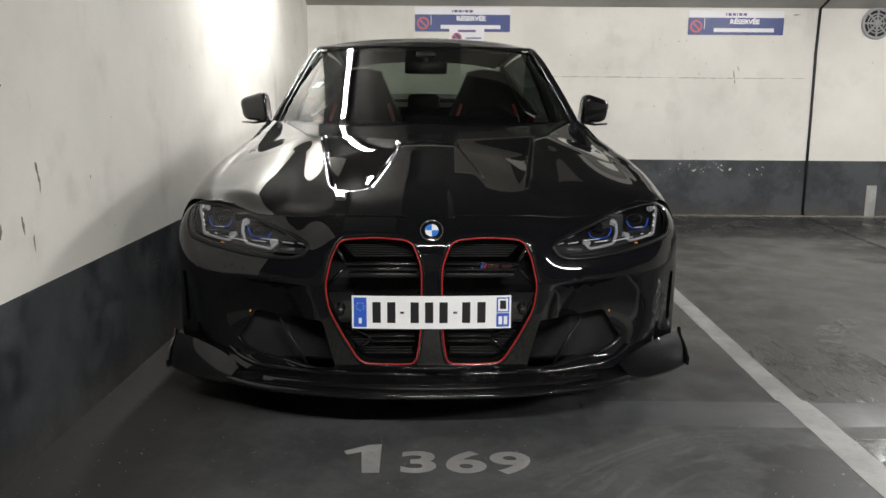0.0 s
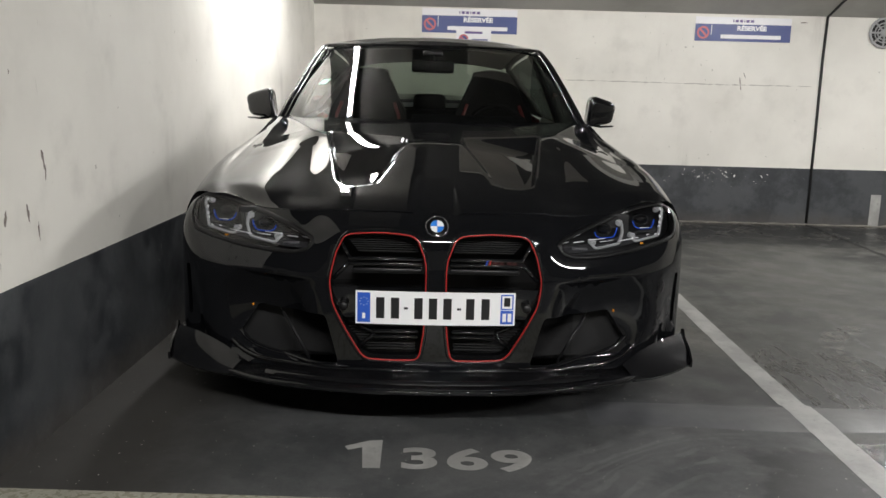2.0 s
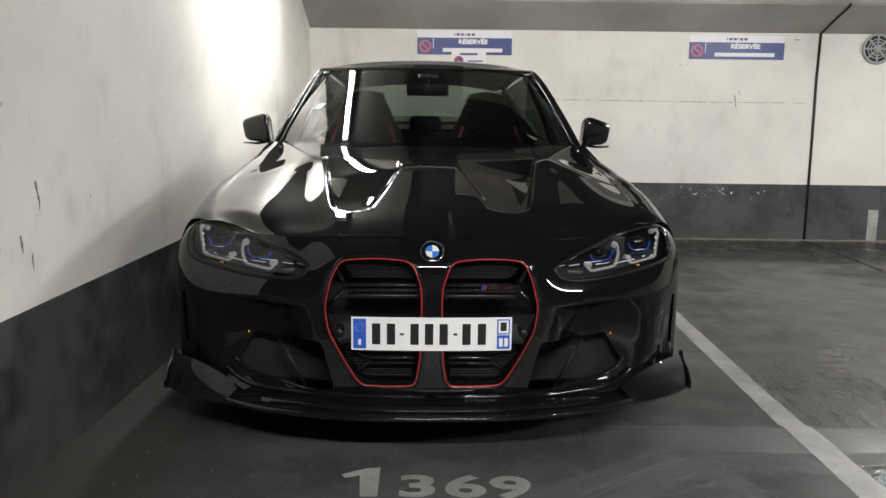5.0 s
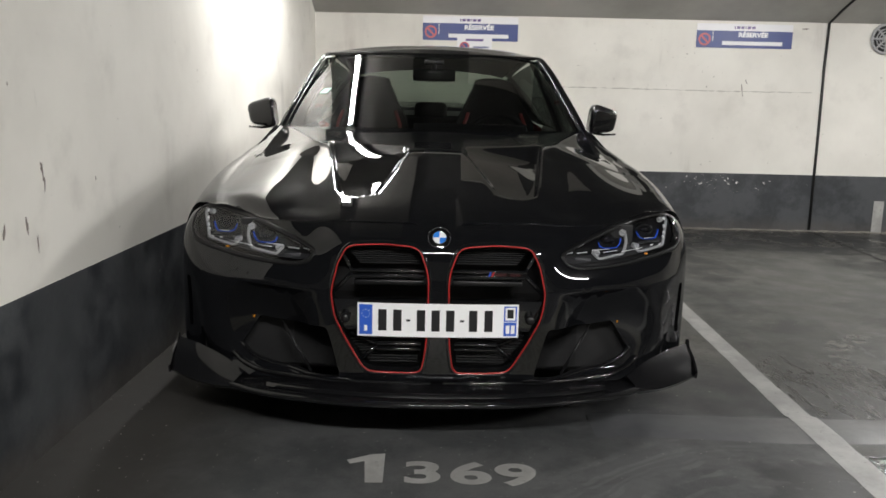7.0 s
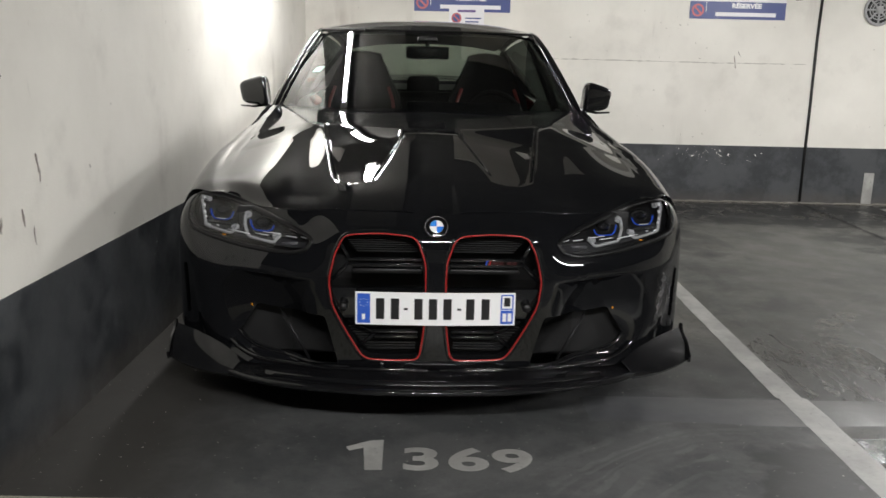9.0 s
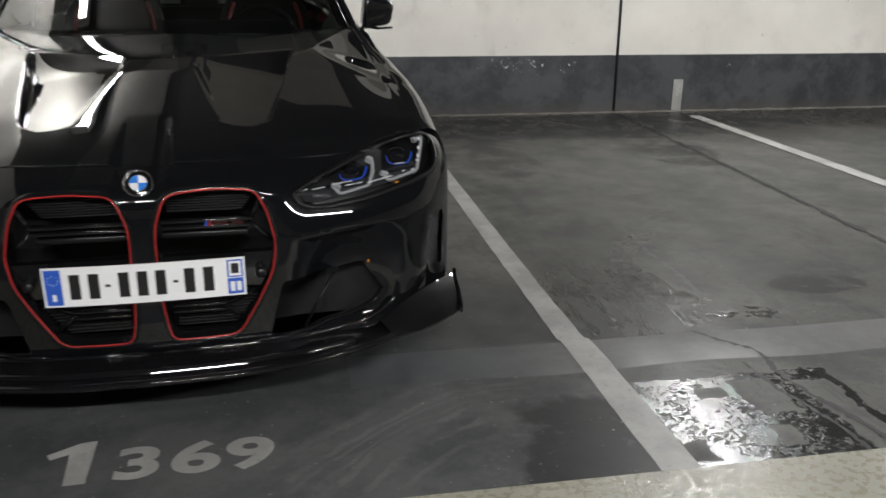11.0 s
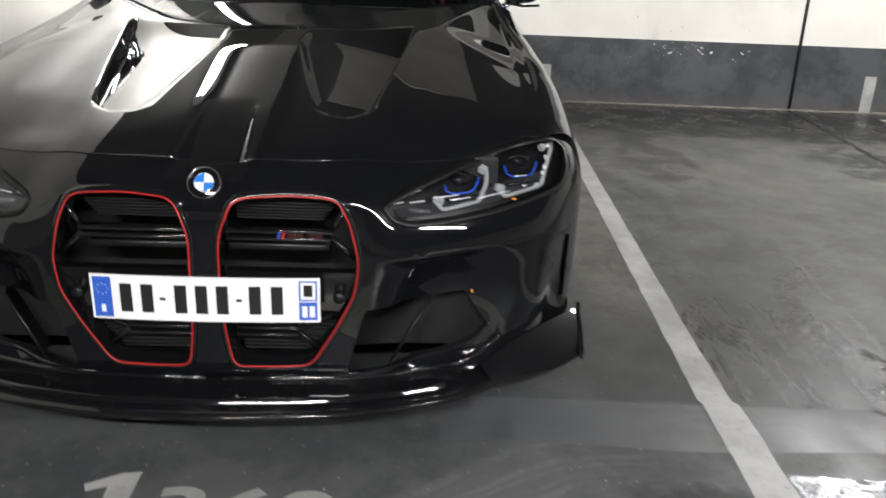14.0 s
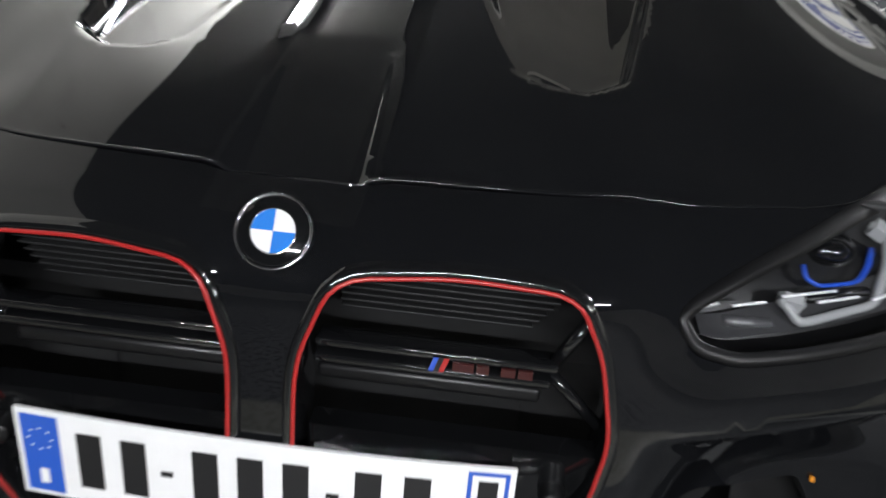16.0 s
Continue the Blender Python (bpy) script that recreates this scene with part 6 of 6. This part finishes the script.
part("steering_wheel", moved(join(lathe([(0.172 + 0.016 * math.cos(k * math.tau / 8), 0.016 * math.sin(k * math.tau / 8)) for k in range(9)], 36, "y"), box((0.32, 0.02, 0.05), (0, 0, 0), 0.008), box((0.05, 0.02, 0.17), (0, 0, -0.085), 0.008), box((0.13, 0.04, 0.12), (0, 0, 0), 0.02)), pose(0.37, 2.10, 0.90, -22)), M_SEAT, car, "black leather steering wheel")
for sx in (0.40, -0.40):
    def back(u, v):
        q = 2 * u - 1
        w = spline([(0, 0.255), (0.35, 0.27), (0.62, 0.245), (0.78, 0.185), (0.9, 0.145), (1, 0.12)], v)
        y = 2.62 + 0.28 * v - 0.09 * abs(q) ** 3 * (1 - 0.5 * v) - 0.03 * math.sin(math.pi * v)
        return (sx + q * w, y, 0.50 + 0.775 * v - 0.02 * q * q * (1 if v > 0.9 else 0))
    seat = part("front_seat", facing(patch(back, 18, 26, (0, 0.10, 0.01)), (0, -1, 0)), M_SEAT, car, "black leather bucket seat with red accents")
    part("cushion", box((0.50, 0.52, 0.14), (sx, 2.38, 0.45), 0.05, 3), M_SEAT, seat)
    for q in (-1, 1):
        part("accent", sweep([back(0.5 + 0.40 * q, v) for v in (0.2, 0.35, 0.5, 0.62, 0.72)], 0.012, 6), M_SEAT_RED, seat, "red leather bolster")
part("rear_bench", box((1.18, 0.16, 0.42), (0, 3.56, 0.80), 0.05, 3, turn=None), M_SEAT, car, "black rear bench")
for x in (-0.36, 0.36, 0.0):
    part("headrest", box((0.24, 0.10, 0.14), (x, 3.62, 1.05), 0.04, 3), M_SEAT, car)
part("parcel_shelf", facing(patch(lambda u, v: ((2 * u - 1) * 0.60, 3.64 + 0.60 * v, 1.02 + 0.03 * v), 4, 4), (0, 0, 1)), M_MATTE, car)
part("cabin_floor", box((1.60, 2.5, 0.04), (0, 2.65, 0.32)), M_MATTE, car, smooth=False)
part("bulkhead", box((1.58, 0.03, 0.60), (0, 1.62, 0.60)), M_MATTE, car, smooth=False)
both("door_lining", facing(patch(lambda u, v: (0.80 - 0.02 * v + 0.066 * smooth01(0.8, 1.0, v), 1.70 + 1.95 * u, 0.32 + 0.632 * v + 0.018 * smooth01(0.45, 1.0, u) * v), 10, 15), (-1, 0, 0)), M_SATIN, car)
part("headliner", facing(patch(lambda u, v: tuple(Vector(roof(0.04 + 0.92 * u, v)) + Vector((0, 0, -0.03))), 12, 10), (0, 0, -1)), M_SATIN, car)
inner_mirror = part("rear_view_mirror", box((0.235, 0.03, 0.068), (0.0, 2.075, 1.268), 0.014, 3), M_GLOSS, car, "black interior mirror")
part("mirror_foot", sweep([(0, 2.08, 1.29), (0, 2.10, 1.335)], 0.014, 8), M_SATIN, inner_mirror)
part("sensor_box", box((0.11, 0.09, 0.03), (0, 2.12, 1.338), 0.01), M_SATIN, inner_mirror)


# ---- fluorescent battens on the ceiling ----
def batten(u, v, length, along="v", glow=M_TUBE, label="white sealed batten lamp under the ceiling, lit"):
    turn = 0 if along == "v" else 90
    lamp = thing("ceiling_lamp", label, "lamp", G @ pose(u, v, TOP - 0.03, 0, 0, turn), "ceiling lamps")
    part("housing", box((0.095, length + 0.07, 0.055), (0, 0, 0.0), 0.01), M_STEEL, lamp)
    for s in (-1, 1):
        part("end_cap", box((0.088, 0.03, 0.06), (0, s * (length / 2 + 0.016), -0.045), 0.012), M_STEEL, lamp)
    bm = patch(lambda a, b: (0.031 * math.cos(math.pi * b), (a - 0.5) * length, -0.026 - 0.040 * math.sin(math.pi * b)), 2, 12)
    part("diffuser", facing(bm, (0, 0, -1)), glow, lamp, "glowing white diffuser")
    return lamp


batten(-0.79, 2.70, 1.25, "v", M_TUBE_SIDE)
batten(3.35, 2.75, 1.5)
batten(0.35, -3.0, 1.5, "u", M_TUBE_AISLE)
batten(3.6, -3.0, 1.5, "u", M_TUBE_AISLE)
batten(6.2, 2.75, 1.5)


# ---- signs on the end wall ----
def flat(outline, z):
    bm = bmesh.new()
    bm.faces.new([bm.verts.new((p[0], p[1], z)) for p in outline])
    return facing(bm, (0, 0, 1))


def rect(x0, x1, y0, y1):
    return [(x0, y0), (x1, y0), (x1, y1), (x0, y1)]


def disc(cx, cy, r, n=28):
    return [(cx + r * math.cos(k * math.tau / n), cy + r * math.sin(k * math.tau / n)) for k in range(n)]


def no_parking(parent, cx, cy, r, z):
    part("pictogram", flat(disc(cx, cy, r), z), M_SIGN_RED, parent, "round red and blue no-parking pictogram", smooth=False)
    part("pictogram_middle", flat(disc(cx, cy, r * 0.72), z + 0.0006), M_SIGN_BLUE, parent, smooth=False)
    a, w = r * 0.52, r * 0.1
    part("pictogram_bar", flat([(cx - a - w, cy + a - w), (cx - a + w, cy + a + w), (cx + a + w, cy - a + w), (cx + a - w, cy - a - w)], z + 0.0012), M_SIGN_RED, parent, smooth=False)


def reserved_sign(u, z, w=0.86, h=0.212, bar=(0.27, 0.9)):
    sign = thing("wall_sign", "blue and white reserved-parking sign on the white wall", "sign", G @ pose(u, BACK - 0.001, z, 90), "reserved signs")
    part("board", box((w, h, 0.004), (0, 0, 0.003), 0.001, 1), M_SIGN_WHITE, sign, smooth=False)
    part("blue_field", flat(rect(-w / 2, w / 2, -h / 2, h * 0.21), 0.0055), M_SIGN_BLUE, sign, smooth=False)
    no_parking(sign, -w * 0.415, -h * 0.15, h * 0.26, 0.0062)
    part("rule", flat(rect(-w * 0.333, -w * 0.327, -h * 0.24, h * 0.19), 0.0062), M_SIGN_WHITE, sign, smooth=False)
    part("white_bar", flat(rect(w * (bar[0] - 0.5), w * (bar[1] - 0.5), -h * 0.38, -h * 0.22), 0.0062), M_SIGN_WHITE, sign, smooth=False)
    for x0, x1 in ((-0.11, -0.098), (-0.086, -0.052), (-0.040, -0.008), (0.004, 0.014), (0.026, 0.060), (0.072, 0.108)):
        part("brand_bar", flat(rect(w * x0, w * x1, h * 0.295, h * 0.40), 0.0062), M_SIGN_PURPLE, sign, smooth=False)
    writing("RÉSERVÉE", h * 0.185, pose(w * 0.09, h * 0.040, 0.0062), M_SIGN_WHITE, sign, stretch=1.14, bold=0.0026)
    return sign


reserved_sign(0.165, 1.775)
reserved_sign(2.633, 1.762)
note = thing("paper_notice", "small white notice stuck over the lower edge of a sign", "sign", G @ pose(0.205, BACK - 0.009, 1.60, 90))
part("board", box((0.315, 0.2, 0.002), (0, 0, 0.001)), M_SIGN_WHITE, note, smooth=False)
no_parking(note, -0.09, 0.015, 0.045, 0.003)
part("brand_bar", flat(rect(-0.08, 0.08, 0.066, 0.086), 0.003), M_SIGN_PURPLE, note, smooth=False)
part("text_bar", flat(rect(-0.01, 0.13, 0.008, 0.02), 0.003), M_SIGN_BLUE, note, smooth=False)
part("text_bar", flat(rect(-0.01, 0.11, -0.022, -0.01), 0.003), M_SIGN_BLUE, note, smooth=False)

# round ventilation valve high on the end wall
valve = thing("wall_vent", "round grey ventilation valve on the white wall", "vent", G @ pose(3.90, BACK, 1.765, 90))
part("rim", lathe([(0.105, 0.0), (0.135, 0.004), (0.14, 0.014), (0.132, 0.020), (0.115, 0.016)], 40, "z"), M_FAN, valve)
part("backing", lathe([(0.0, 0.006), (0.115, 0.006)], 40, "z"), M_MATTE, valve)
part("hub", lathe([(0.0, 0.028), (0.03, 0.026), (0.036, 0.018), (0.036, 0.006)], 24, "z"), M_FAN, valve)
for k in range(8):
    a = k * math.tau / 8
    part("spoke", box((0.085, 0.016, 0.012), (0, 0, 0), 0.003, turn=None), M_FAN, valve).matrix_basis = pose(0.075 * math.cos(a), 0.075 * math.sin(a), 0.014, 0, 0, math.degrees(a))
for r in (0.06, 0.085):
    part("ring", lathe([(r - 0.006, 0.012), (r, 0.022), (r + 0.006, 0.012)], 36, "z"), M_FAN, valve)
